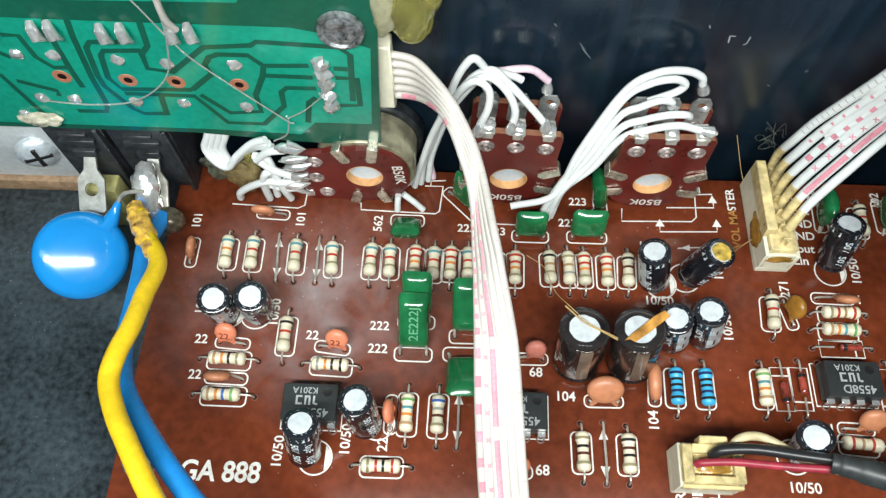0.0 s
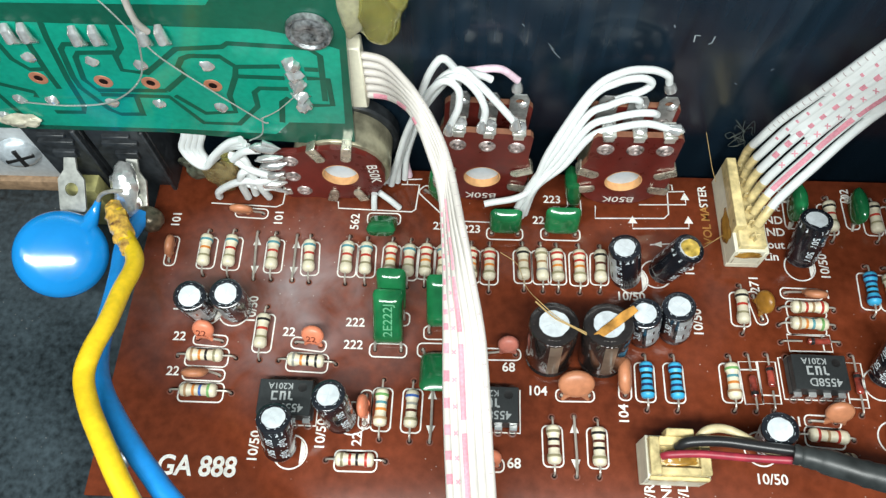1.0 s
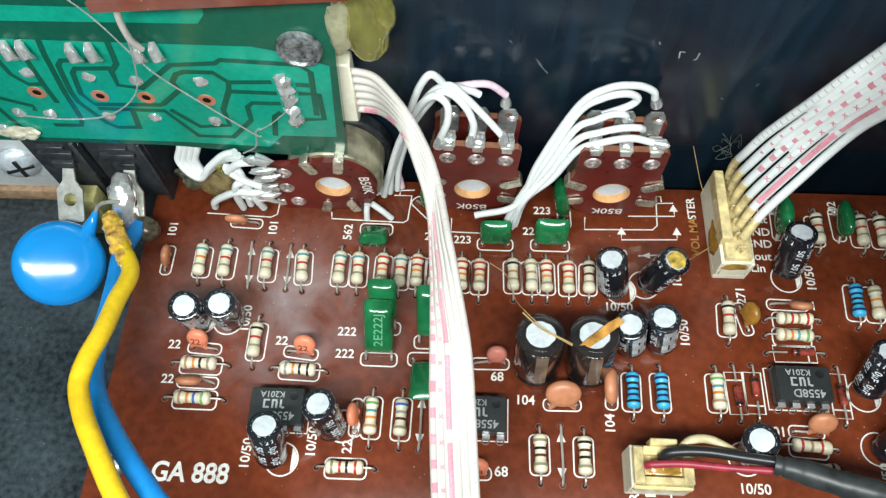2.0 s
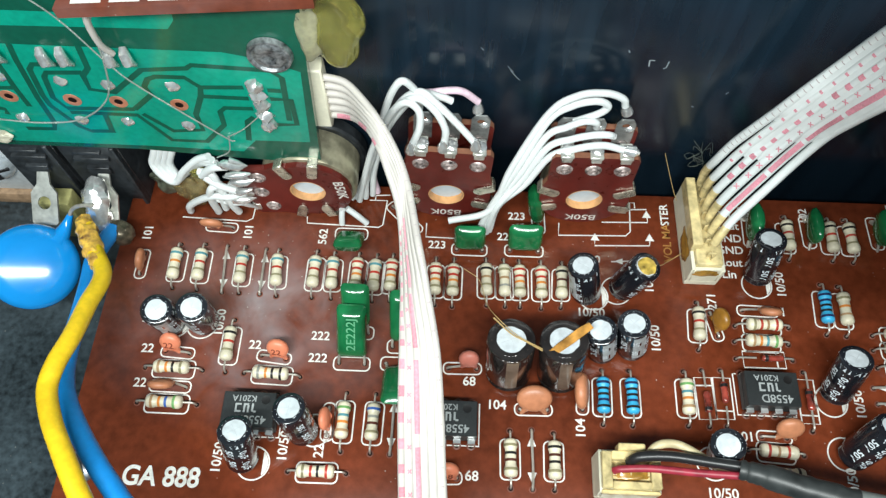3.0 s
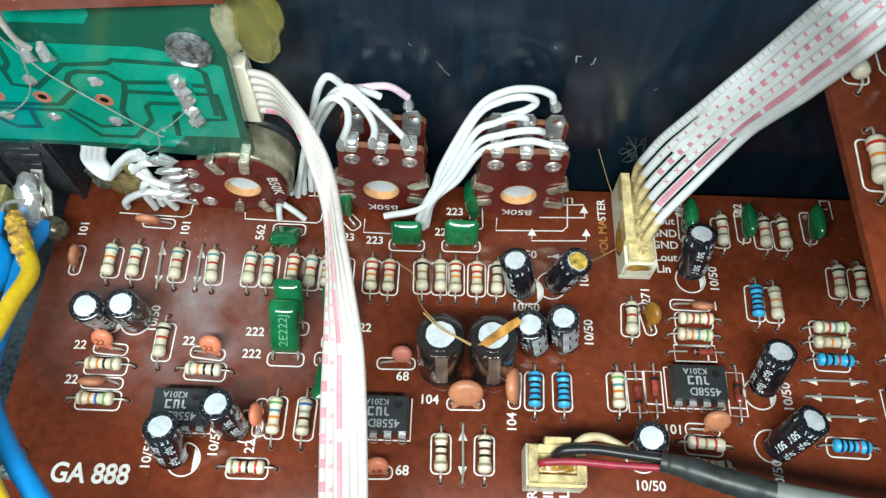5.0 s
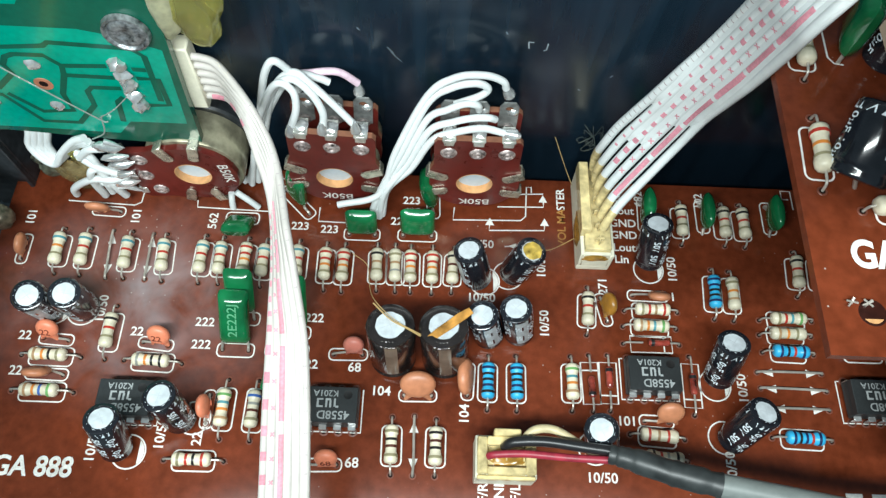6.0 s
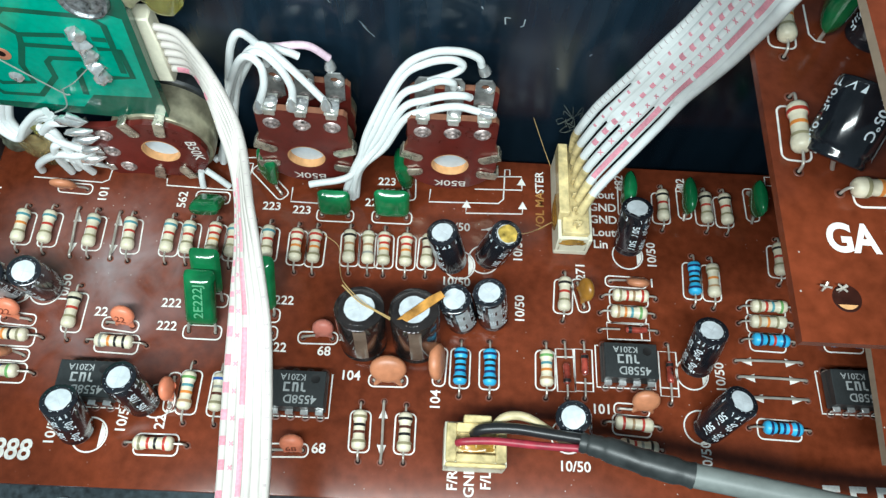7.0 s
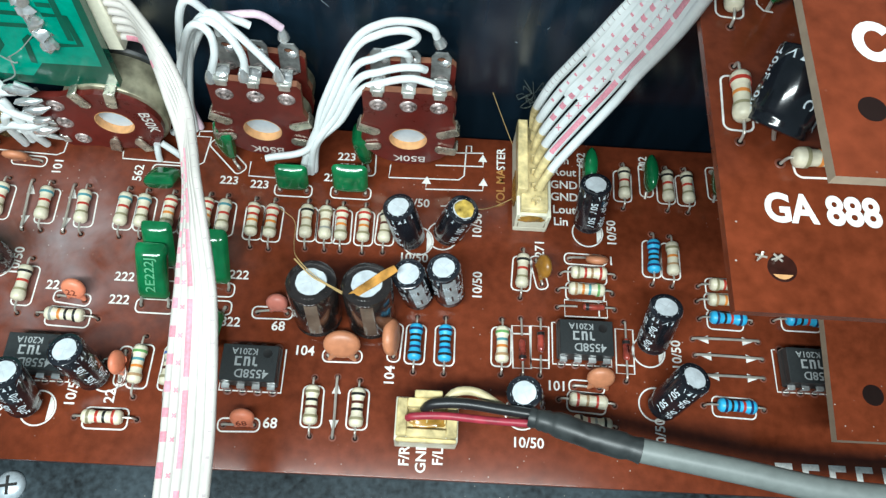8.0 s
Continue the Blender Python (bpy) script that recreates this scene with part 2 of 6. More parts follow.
def lathe(profile, n=24, bm=None, squash=1.0):
    """Revolve (radius, height) pairs about z."""
    bm = bm or bmesh.new()
    rings = []
    for r, z in profile:
        if r < 1e-6:
            rings.append([bm.verts.new((0, 0, z))])
        else:
            rings.append([bm.verts.new((r * math.cos(TAU * i / n), squash * r * math.sin(TAU * i / n), z)) for i in range(n)])
    for a, b in zip(rings[:-1], rings[1:]):
        for i in range(n):
            j = (i + 1) % n
            face = [a[i % len(a)], a[j % len(a)], b[j % len(b)], b[i % len(b)]]
            face = list(dict.fromkeys(face))
            if len(face) > 2:
                bm.faces.new(face)
    return bm


def smooth_path(points, steps=8):
    """A Catmull-Rom curve through the points."""
    p = [Vector(q) for q in points]
    p = [p[0] * 2 - p[1]] + p + [p[-1] * 2 - p[-2]]
    out = []
    for i in range(1, len(p) - 2):
        for s in range(steps):
            t = s / steps
            a, b, c, d = p[i - 1], p[i], p[i + 1], p[i + 2]
            out.append(0.5 * ((2 * b) + (c - a) * t + (2 * a - 5 * b + 4 * c - d) * t * t + (3 * b - a - 3 * c + d) * t ** 3))
    out.append(p[-2])
    return out


def tube(points, r, n=10, bm=None, ends=True, wide=1.0, up=None):
    """Sweep a circle (or, with wide, an ellipse) along points. r: a number or one for each point."""
    bm = bm or bmesh.new()
    pts = [Vector(q) for q in points]
    radii = list(r) if hasattr(r, "__len__") else [r] * len(pts)
    rings, side = [], None
    for i, q in enumerate(pts):
        d = (pts[min(i + 1, len(pts) - 1)] - pts[max(i - 1, 0)]).normalized()
        if side is None:
            ref = Vector(up) if up else (Vector((0, 0, 1)) if abs(d.z) < 0.9 else Vector((1, 0, 0)))
            side = d.cross(ref).normalized()
        else:
            side = (side - d * side.dot(d)).normalized()
        top = side.cross(d)
        rings.append([bm.verts.new(q + radii[i] * (wide * math.cos(TAU * k / n) * side + math.sin(TAU * k / n) * top)) for k in range(n)])
    for a, b in zip(rings[:-1], rings[1:]):
        for k in range(n):
            bm.faces.new((a[k], a[(k + 1) % n], b[(k + 1) % n], b[k]))
    if ends:
        bm.faces.new(rings[0][::-1])
        bm.faces.new(rings[-1])
    return bm


def prism(poly, z0, z1, bm=None, bevel=0.0):
    bm = bm or bmesh.new()
    low = [bm.verts.new((x, y, z0)) for x, y in poly]
    high = [bm.verts.new((x, y, z1)) for x, y in poly]
    n = len(poly)
    bm.faces.new(low[::-1])
    top = bm.faces.new(high)
    for i in range(n):
        bm.faces.new((low[i], low[(i + 1) % n], high[(i + 1) % n], high[i]))
    if bevel:
        bmesh.ops.bevel(bm, geom=list(top.edges), offset=bevel, segments=2, affect="EDGES", profile=0.5)
    return bm


def holed_plate(poly, cx, cy, radius, z0, z1, n=48):
    """A plate with outline poly and a round bore; the bore's wall gets the second material."""
    bm = bmesh.new()
    angles = sorted([TAU * i / n for i in range(n)] + [math.atan2(y - cy, x - cx) % TAU for x, y in poly])
    angles = [a for i, a in enumerate(angles) if i == 0 or a - angles[i - 1] > 1e-4]
    rings = [[], [], [], []]
    for a in angles:
        dx, dy, best = math.cos(a), math.sin(a), 1e9
        for (x1, y1), (x2, y2) in zip(poly, poly[1:] + poly[:1]):
            ex, ey = x2 - x1, y2 - y1
            den = dx * ey - dy * ex
            if abs(den) < 1e-9:
                continue
            s = ((x1 - cx) * ey - (y1 - cy) * ex) / den
            u = ((x1 - cx) * dy - (y1 - cy) * dx) / den
            if s > 0 and -1e-6 <= u <= 1 + 1e-6:
                best = min(best, s)
        for ring, d, z in ((0, best, z0), (1, best, z1), (2, radius, z1), (3, radius, z0)):
            rings[ring].append(bm.verts.new((cx + d * dx, cy + d * dy, z)))
    m = len(angles)
    for a, b, mat in ((0, 1, 2), (1, 2, 0), (2, 3, 1), (3, 0, 0)):
        for i in range(m):
            f = bm.faces.new((rings[a][i], rings[a][(i + 1) % m], rings[b][(i + 1) % m], rings[b][i]))
            f.material_index = 1 if mat else 0
    return bm


def stroke(bm, pts, width, z, closed=False):
    """A flat printed line through pts."""
    p = [Vector((x, y)) for x, y in pts]
    n = len(p)
    left, right = [], []
    for i in range(n):
        a = p[(i - 1) % n] if closed or i else p[0]
        b = p[(i + 1) % n] if closed or i < n - 1 else p[-1]
        d = (b - a).normalized()
        s = Vector((-d.y, d.x)) * width / 2
        left.append(bm.verts.new((p[i].x + s.x, p[i].y + s.y, z)))
        right.append(bm.verts.new((p[i].x - s.x, p[i].y - s.y, z)))
    for i in range(n if closed else n - 1):
        j = (i + 1) % n
        bm.faces.new((right[i], right[j], left[j], left[i]))
    return bm


def capsule_outline(x0, y0, x1, y1, half, inset=1.6, n=6):
    """The rounded outline printed round a part between two holes."""
    a, b = Vector((x0, y0)), Vector((x1, y1))
    d = (b - a).normalized()
    s = Vector((-d.y, d.x))
    a, b = a + d * inset, b - d * inset
    r = min(half, 0.9)
    out = []
    for c, e, sign in ((b, d, 1), (a, -d, -1)):
        side = s * sign
        for k in range(n + 1):
            t = math.pi / 2 * k / n
            out.append(c - e * r + side * -(half - r) + r * (-math.cos(t) * side + math.sin(t) * e))
        for k in range(n + 1):
            t = math.pi / 2 * k / n
            out.append(c - e * r + side * (half - r) + r * (math.cos(t) * e + math.sin(t) * side))
    return [(v.x, v.y) for v in out]


TEXTS = {}


def text_mesh(words, size, mat, bold=0.0, shear=0.0, wrap=0.0, thick=0.0):
    """Words as a flat mesh, centred; wrap: the radius of a drum round which they bend (minus: they run down it)."""
    key = (words, size, mat.name, bold, shear, wrap)
    if key in TEXTS:
        return TEXTS[key]
    cu = bpy.data.curves.new("lettering", "FONT")
    cu.body, cu.size, cu.align_x, cu.align_y = words, size, "CENTER", "CENTER"
    cu.offset, cu.shear, cu.resolution_u, cu.fill_mode = bold, shear, 6 if size > 4 else 3, "FRONT"
    ob = bpy.data.objects.new("lettering", cu)
    scene.collection.objects.link(ob)
    bpy.context.view_layer.update()
    me = bpy.data.meshes.new_from_object(ob.evaluated_get(bpy.context.evaluated_depsgraph_get()))
    bpy.data.objects.remove(ob)
    bpy.data.curves.remove(cu)
    for v in me.vertices:
        x, y = v.co.x, v.co.y
        if wrap < 0:
            v.co = Vector((-wrap * math.sin(-y / wrap), wrap * math.cos(y / wrap), -x)) * MM
        elif wrap:
            v.co = Vector((wrap * math.sin(x / wrap), -wrap * math.cos(x / wrap), y)) * MM
        else:
            v.co = Vector((x, y, 0)) * MM
    me.materials.clear()
    me.materials.append(mat)
    TEXTS[key] = me
    return me


def lettering(words, size, mat, parent, m, bold=0.0, shear=0.0, wrap=0.0, label=""):
    return child("lettering", text_mesh(words, size, mat, bold, shear, wrap), parent, m, label)


# ---- case: floor, walls, bracket ----
def slab(name, mat, label, category, *dims, bevel=0.3, kind="structure"):
    ob = new(name, mesh_of(name, boxed(*dims, bevel=bevel), mat))
    return tagged(ob, label, category, kind=kind)


FLOOR_Z = -10.0
slab("floor", CHASSIS, "black hammer-painted steel bottom of the case", "floor", -230, 330, -260, 72, FLOOR_Z - 2, FLOOR_Z)
slab("wall_back", FRONT_BLACK, "glossy black inside of the front panel with scratches", "wall", -230, 330, 65, 68.5, FLOOR_Z, 68)
slab("wall_left", CHASSIS, "black painted side of the case", "wall", -233, -230.3, -260, 72, FLOOR_Z, 110)
slab("wall_right", CHASSIS, "black painted side of the case", "wall", 330.3, 333, -260, 72, FLOOR_Z, 110)

# ---- the main circuit board ----
B_X0, B_X1, B_Y0, B_Y1, B_T = -79.5, 175.0, -6.0, 60.5, 1.6


def make_board(name, label, x0, x1, y0, y1, m):
    root = thing(name, m, label, "circuit board")
    part("board", boxed(x0, x1, y0, y1, -B_T, 0, bevel=0.15), BOARD, root)
    return root


board = make_board("circuit_board", "reddish brown phenolic circuit board with white printed markings", B_X0, B_X1, B_Y0, B_Y1, at(0, 0, 0))
SILK_Z, SILK_Z2, HOLE_Z = 0.03, 0.05, 0.015
roots = {"main": board}
LEVEL = {"main": 0.0, "right": 55.5}
PAD = {}


SHARED = {}


def shared(key, build, mat, smooth=True, second=None):
    if key not in SHARED:
        SHARED[key] = mesh_of(key[0] if isinstance(key, tuple) else key, build(), mat, smooth, second)
    return SHARED[key]


def printed(on, pts, closed=False, width=0.26, z=None):
    """One printed line as a part of its board."""
    cx, cy = sum(q[0] for q in pts) / len(pts), sum(q[1] for q in pts) / len(pts)
    bm = stroke(bmesh.new(), [(q[0] - cx, q[1] - cy) for q in pts], width, 0.0, closed)
    part("printed_outline", bm, SILK, roots[on], m=at(cx, cy, SILK_Z), smooth=False)


def printed_area(on, pts):
    cx, cy = sum(q[0] for q in pts) / len(pts), sum(q[1] for q in pts) / len(pts)
    bm = bmesh.new()
    bm.faces.new([bm.verts.new((q[0] - cx, q[1] - cy, 0)) for q in pts])
    part("printed_mark", bm, SILK, roots[on], m=at(cx, cy, SILK_Z + 0.008), smooth=False)


RIM = material("hole_rim", (0.15, 0.045, 0.026), 0.45, vary=0.3)


def hole(x, y, on="main", r=0.42):
    """A drilled hole: a dark bore in a paler rim."""
    rim = shared(("drill_rim", r), lambda: lathe([(r * 0.9, 0.0), (r, 0.05), (r * 1.4, 0.05), (r * 1.55, 0.0)], 14), RIM)
    bore = shared(("drill_hole", r), lambda: lathe([(0, 0.012), (r * 0.95, 0.012)], 14), HOLE)
    child("drill_hole", bore, child("drill_rim", rim, roots[on], at(x, y, 0.004)), at(0, 0, 0.004))


def outline(x0, y0, x1, y1, half=1.75, inset=1.5, on="main"):
    printed(on, capsule_outline(x0, y0, x1, y1, half, inset), True)


def silk_text(words, x, y, turn=0, size=2.42, bold=0.04, on="main", shear=0.0, narrow=1.0, ink=None):
    lettering(words, size, ink or SILK, roots[on], at(x, y, SILK_Z2, 0, 0, turn) @ Matrix.Diagonal((narrow, 1, 1, 1)), bold, shear)


# Resistors, diodes and wire links
def resistor_body():
    return lathe([(0, -3.3), (0.55, -3.3), (0.95, -3.15), (1.18, -2.8), (1.22, -2.2), (1.16, -1.75), (1.02, -1.45), (0.98, -1.2), (0.98, 1.2), (1.02, 1.45), (1.16, 1.75), (1.22, 2.2), (1.18, 2.8), (0.95, 3.15), (0.55, 3.3), (0, 3.3)], 20)


def band_mesh(colour, r):
    return shared(("colour_band", colour, r), lambda: lathe([(r - 0.1, -0.23), (r + 0.02, -0.23), (r + 0.03, 0), (r + 0.02, 0.23), (r - 0.1, 0.23)], 20), BANDS[colour])


def two_leads(root, x0, y0, x1, y1, reach, lift, r=0.18):
    """The wires of an axial part lying between two holes, bent down into them."""
    a, b = Vector((x0, y0, 0)), Vector((x1, y1, 0))
    c, d = (a + b) / 2, (b - a).normalized()
    for end, sign in ((a, -1), (b, 1)):
        foot = (end - c)
        start = d * sign * reach
        pts = [Vector((start.x, start.y, lift)), Vector((foot.x * 0.86, foot.y * 0.86, lift * 0.96)), Vector((foot.x * 0.97, foot.y * 0.97, lift * 0.55)), Vector((foot.x, foot.y, -0.9))]
        part("lead", tube(smooth_path(pts, 4), r, 7), LEAD, root)


def resistor(x0, y0, x1, y1, bands, body="cream", label="", on="main", printed=True, slide=0.0, lift=1.45):
    """An axial resistor between two holes; bands run from the first hole to the second."""
    a, b = Vector((x0, y0)), Vector((x1, y1))
    c = (a + b) / 2
    ang = math.degrees(math.atan2(b.y - a.y, b.x - a.x))
    words = {"cream": "cream carbon-film resistor with ", "blue": "light blue metal-film resistor with "}[body] + ", ".join(dict.fromkeys(bands)) + " bands"
    root = thing("resistor", at(c.x, c.y, LEVEL[on]), label or words, "resistor", "resistors on the circuit board")
    turn = at(0, 0, lift, random.uniform(-25, 25), 90, 0)
    spin = pose(0, 0, 0, 0, 0, ang) @ at(slide, 0, lift, 0, 90, 0) @ pose(0, 0, 0, 0, 0, random.uniform(0, 360))
    child("body", shared("resistor_body_" + body, resistor_body, CREAM if body == "cream" else BLUEBODY), root, spin)
    spots = {3: (-1.95, -0.25, 1.45), 4: (-2.1, -0.75, 0.45, 2.0), 5: (-2.2, -1.1, -0.05, 1.0, 2.2)}[len(bands)]
    for colour, s in zip(bands, spots):
        r = 1.21 if abs(s) > 1.8 else (1.08 if abs(s) > 1.4 else 0.99)
        child("colour_band", band_mesh(colour, r), root, spin @ at(0, 0, s))
    two_leads(root, a.x, a.y, b.x, b.y, 3.0, lift)
    for q in (a, b):
        hole(q.x, q.y, on)
    if printed:
        outline(a.x, a.y, b.x, b.y, on=on)
    return root


def diode(x0, y0, x1, y1, slide=0.0):
    a, b = Vector((x0, y0)), Vector((x1, y1))
    c = (a + b) / 2
    ang = math.degrees(math.atan2(b.y - a.y, b.x - a.x))
    root = thing("diode", at(c.x, c.y), "small red glass diode with a black end band", "diode", "diodes on the circuit board")
    m = pose(0, 0, 0, 0, 0, ang) @ at(slide, 0, 1.05, 0, 90, 0)
    child("body", shared("diode_body", lambda: lathe([(0, -2.0), (0.34, -1.98), (0.58, -1.7), (0.64, -1.3), (0.60, 0), (0.64, 1.3), (0.58, 1.7), (0.34, 1.98), (0, 2.0)], 18), GLASS_RED), root, m)
    child("cathode_band", shared("diode_band", lambda: lathe([(0.55, 0.95), (0.655, 0.95), (0.655, 1.55), (0.55, 1.55)], 18), BANDS["black"]), root, m)
    two_leads(root, a.x, a.y, b.x, b.y, 1.8, 1.05)
    for q in (a, b):
        hole(q.x, q.y)
    d, s = (b - a).normalized(), Vector((-(b - a).normalized().y, (b - a).normalized().x))
    p, q = a + d * 1.4, b - d * 1.4
    printed("main", [tuple(v) for v in (p + s * 1.6, q + s * 1.6, q - s * 1.6, p - s * 1.6)], True)
    printed("main", [tuple(p + d * 1.5 + s * 1.6), tuple(p + d * 1.5 - s * 1.6)])
    return root


def wire_link(x0, y0, x1, y1):
    """A bare wire bridge with an arrowhead printed at each end."""
    a, b = Vector((x0, y0)), Vector((x1, y1))
    c, d = (a + b) / 2, (b - a).normalized()
    s = Vector((-d.y, d.x))
    root = thing("wire_link", at(c.x, c.y), "bare tinned wire link over a printed double arrow", "wire", "wire links on the circuit board")
    p, q = a - c, b - c
    pts = [(p.x, p.y, -0.6), (p.x * 0.97, p.y * 0.97, 0.5), (p.x * 0.5, p.y * 0.5, 0.75), (q.x * 0.5 + 0.1, q.y * 0.5, 0.7), (q.x * 0.97, q.y * 0.97, 0.5), (q.x, q.y, -0.6)]
    part("wire", tube(smooth_path(pts, 4), 0.24, 7), LEAD, root)
    for end, e in ((a, d), (b, -d)):
        tip = end + e * 0.9
        printed_area("main", [tuple(v) for v in (tip, tip + e * 2.0 + s * 0.8, tip + e * 2.0 - s * 0.8)])
        hole(end.x, end.y)
    return root


# Electrolytic capacitors
def drum(radius, h):
    """A shrunk sleeve whose inner edge on the top is a little uneven."""
    bm = lathe([(0, 0.0), (radius * 0.8, 0.0), (radius * 0.93, 0.15), (radius * 0.97, 0.6), (radius * 0.92, 1.15), (radius * 0.96, 1.6), (radius, 2.0), (radius, h - 0.5), (radius * 0.97, h - 0.16), (radius * 0.86, h), (radius * (0.70 if radius < 4 else 0.64), h - 0.02), (radius * (0.67 if radius < 4 else 0.61), h - 0.16), (0, h - 0.16)], 32)
    for v in bm.verts:
        if v.co.z > h - 0.2 and v.co.xy.length > radius * 0.5:
            a = math.atan2(v.co.y, v.co.x)
            k = 1 - 0.05 * max(0.0, math.sin(3 * a + radius) + 0.6 * math.sin(7 * a)) * (v.co.xy.length < radius * 0.8)
            v.co.x, v.co.y = v.co.x * k, v.co.y * k
    return bm


def lid(radius, h):
    f = 0.945 if radius < 4 else 0.86
    return lathe([(0, h - 0.10), (radius * 0.62 * f, h - 0.11), (radius * 0.705 * f, h - 0.14), (radius * 0.707 * f, h - 0.3)], 32)


def vent_cross(radius, h):
    bm = bmesh.new()
    for k in range(2):
        c, s = math.cos(k * math.pi / 2 + 0.4), math.sin(k * math.pi / 2 + 0.4)
        stroke(bm, [(-c * radius * 0.45, -s * radius * 0.45), (c * radius * 0.45, s * radius * 0.45)], 0.10, h - 0.095 + 0.002 * k)
    return bm


PALE_INK = material("pale_ink", (0.36, 0.39, 0.40), 0.35, vary=0.3, grain=1200)
FOIL = material("foil_stripe", (0.13, 0.10, 0.075), 0.16, vary=0.35, coat=0.5, grain=350)
GROOVE = material("vent_groove", (0.60, 0.64, 0.67), 0.45, 0.25)


def electrolytic(x, y, tx, ty, tz, radius=2.85, h=11.0, spin=0.0, sleeve=None, label="", on="main", ink=True, group="small electrolytic capacitors"):
    """A round capacitor standing at (x, y) whose top's middle is at (tx, ty, tz)."""
    axis = Vector((tx - x, ty - y, tz)).normalized()
    turn = Vector((0, 0, 1)).rotation_difference(axis).to_matrix().to_4x4()
    top = Vector((tx, ty, tz + LEVEL[on]))
    foot = top - axis * h
    root = thing("electrolytic_capacitor", Matrix.Translation(foot * MM) @ turn @ pose(0, 0, 0, 0, 0, spin), label or "small black sleeved electrolytic capacitor with a bare silvery top", "capacitor", group)
    sleeve = sleeve or SLEEVE
    child("sleeve", shared(("sleeve", radius, h, sleeve.name), lambda: drum(radius, h), sleeve), root)
    child("top_disc", shared(("top_disc", radius, h), lambda: lid(radius, h), ALU), root)
    child("vent", shared(("vent", radius, h), lambda: vent_cross(radius, h), GROOVE, False), root)
    inv = (turn @ pose(0, 0, 0, 0, 0, spin)).inverted()
    for k in (-1, 1):
        hx, hy = x + 1.1 * k, y
        p0 = Vector((1.1 * k * radius / 2.65, 0, 0.3))
        p1 = inv @ (Vector((hx, hy, -0.9 + LEVEL[on])) - foot)
        part("lead", tube([p0, (p0 + p1) / 2, p1], 0.26, 7), LEAD, root)
    if ink:
        r = radius + 0.02
        for words, z, a in (("50V  50V", h * 0.5, -24), ("10µF 10µF", h * 0.48, 22), ("105°C", h * 0.6, 120), ("50V  50V", h * 0.5, 165), ("10µF 10µF", h * 0.5, 210)):
            lettering(words, 1.75, WHITE_INK, root, at(0, 0, z, 0, 0, a), 0.03, 0, -r)
        # the pale minus stripe with its dark dashes
        for mat, name, spans, f, wide in ((PALE_INK, "minus_stripe", ((1.9, h - 0.7),), 0, 0.85), (SLEEVE, "minus_dash", ((3.0, 5.0), (7.2, 8.6)), 0.02, 0.12)):
            bm = bmesh.new()
            for z0, z1 in spans:
                for i in range(6):
                    a0, a1 = (1.57 + wide * (q / 6 - 0.5) for q in (i, i + 1))
                    bm.faces.new([bm.verts.new(((r + f) * math.cos(a), (r + f) * math.sin(a), z)) for a, z in ((a0, z0), (a1, z0), (a1, z1), (a0, z1))])
            part(name, bm, mat, root)
        # the print's edge that folds over the rim
        bm = bmesh.new()
        for a, wd in ((0.25, 0.36), (0.8, 0.16), (1.5, 0.5), (2.2, 0.14), (2.55, 0.28), (2.95, 0.18), (3.5, 0.14), (4.1, 0.5), (4.75, 0.2), (5.1, 0.12), (5.45, 0.34), (5.95, 0.16)):
            f = radius * 1.006
            pts = [(f * math.cos(a + d), f * math.sin(a + d), zz) for d, zz in ((0, h - 1.5), (wd, h - 1.5), (wd * 0.8, h - 0.5))]
            bm.faces.new([bm.verts.new(v) for v in pts])
            pts = [(radius * g * math.cos(a + d), radius * g * math.sin(a + d), zz) for d, g, zz in ((0, 1.006, h - 0.52), (wd, 1.006, h - 0.52), (wd * 0.7, 0.75, h + 0.03), (wd * 0.25, 0.75, h + 0.03))]
            bm.faces.new([bm.verts.new(v) for v in pts])
        part("rim_print", bm, WHITE_INK, root)
    elif radius > 4:
        # the pale stripe seen through the tinted sleeve, and its fold over the rim
        r = radius + 0.02
        for a0, a1, z0, z1 in ((-1.75, -1.25, 2.2, h - 0.9), (0.9, 1.4, 2.2, h - 0.9)):
            bm = bmesh.new()
            row = None
            for i in range(7):
                a = a0 + (a1 - a0) * i / 6
                now = [bm.verts.new((r * math.cos(a), r * math.sin(a), z)) for z in (z0, z1)]
                if row:
                    bm.faces.new((row[0], now[0], now[1], row[1]))
                row = now
            part("stripe", bm, FOIL, root)
        bm = bmesh.new()
        for a, wd in ((4.35, 0.10), (4.52, 0.10), (4.70, 0.08), (4.86, 0.10), (3.2, 0.1), (5.6, 0.08), (1.1, 0.2)):
            pts = [(radius * g * math.cos(a + d), radius * g * math.sin(a + d), zz) for d, g, zz in ((0, 1.006, h - 0.52), (wd, 1.006, h - 0.52), (wd * 0.9, 0.80, h + 0.02), (0.02, 0.80, h + 0.02))]
            bm.faces.new([bm.verts.new(v) for v in pts])
        part("rim_print", bm, FOIL, root)
    return root


def silk_circle(x, y, r=2.9, on="main", bar=True):
    printed(on, [(x + r * math.cos(TAU * i / 28), y + r * math.sin(TAU * i / 28)) for i in range(28)], True)
    if bar:
        printed_area(on, [(x + r * 0.93 * math.cos(a), y + r * 0.93 * math.sin(a)) for a in [math.radians(-50 + 10 * k) for k in range(11)]])


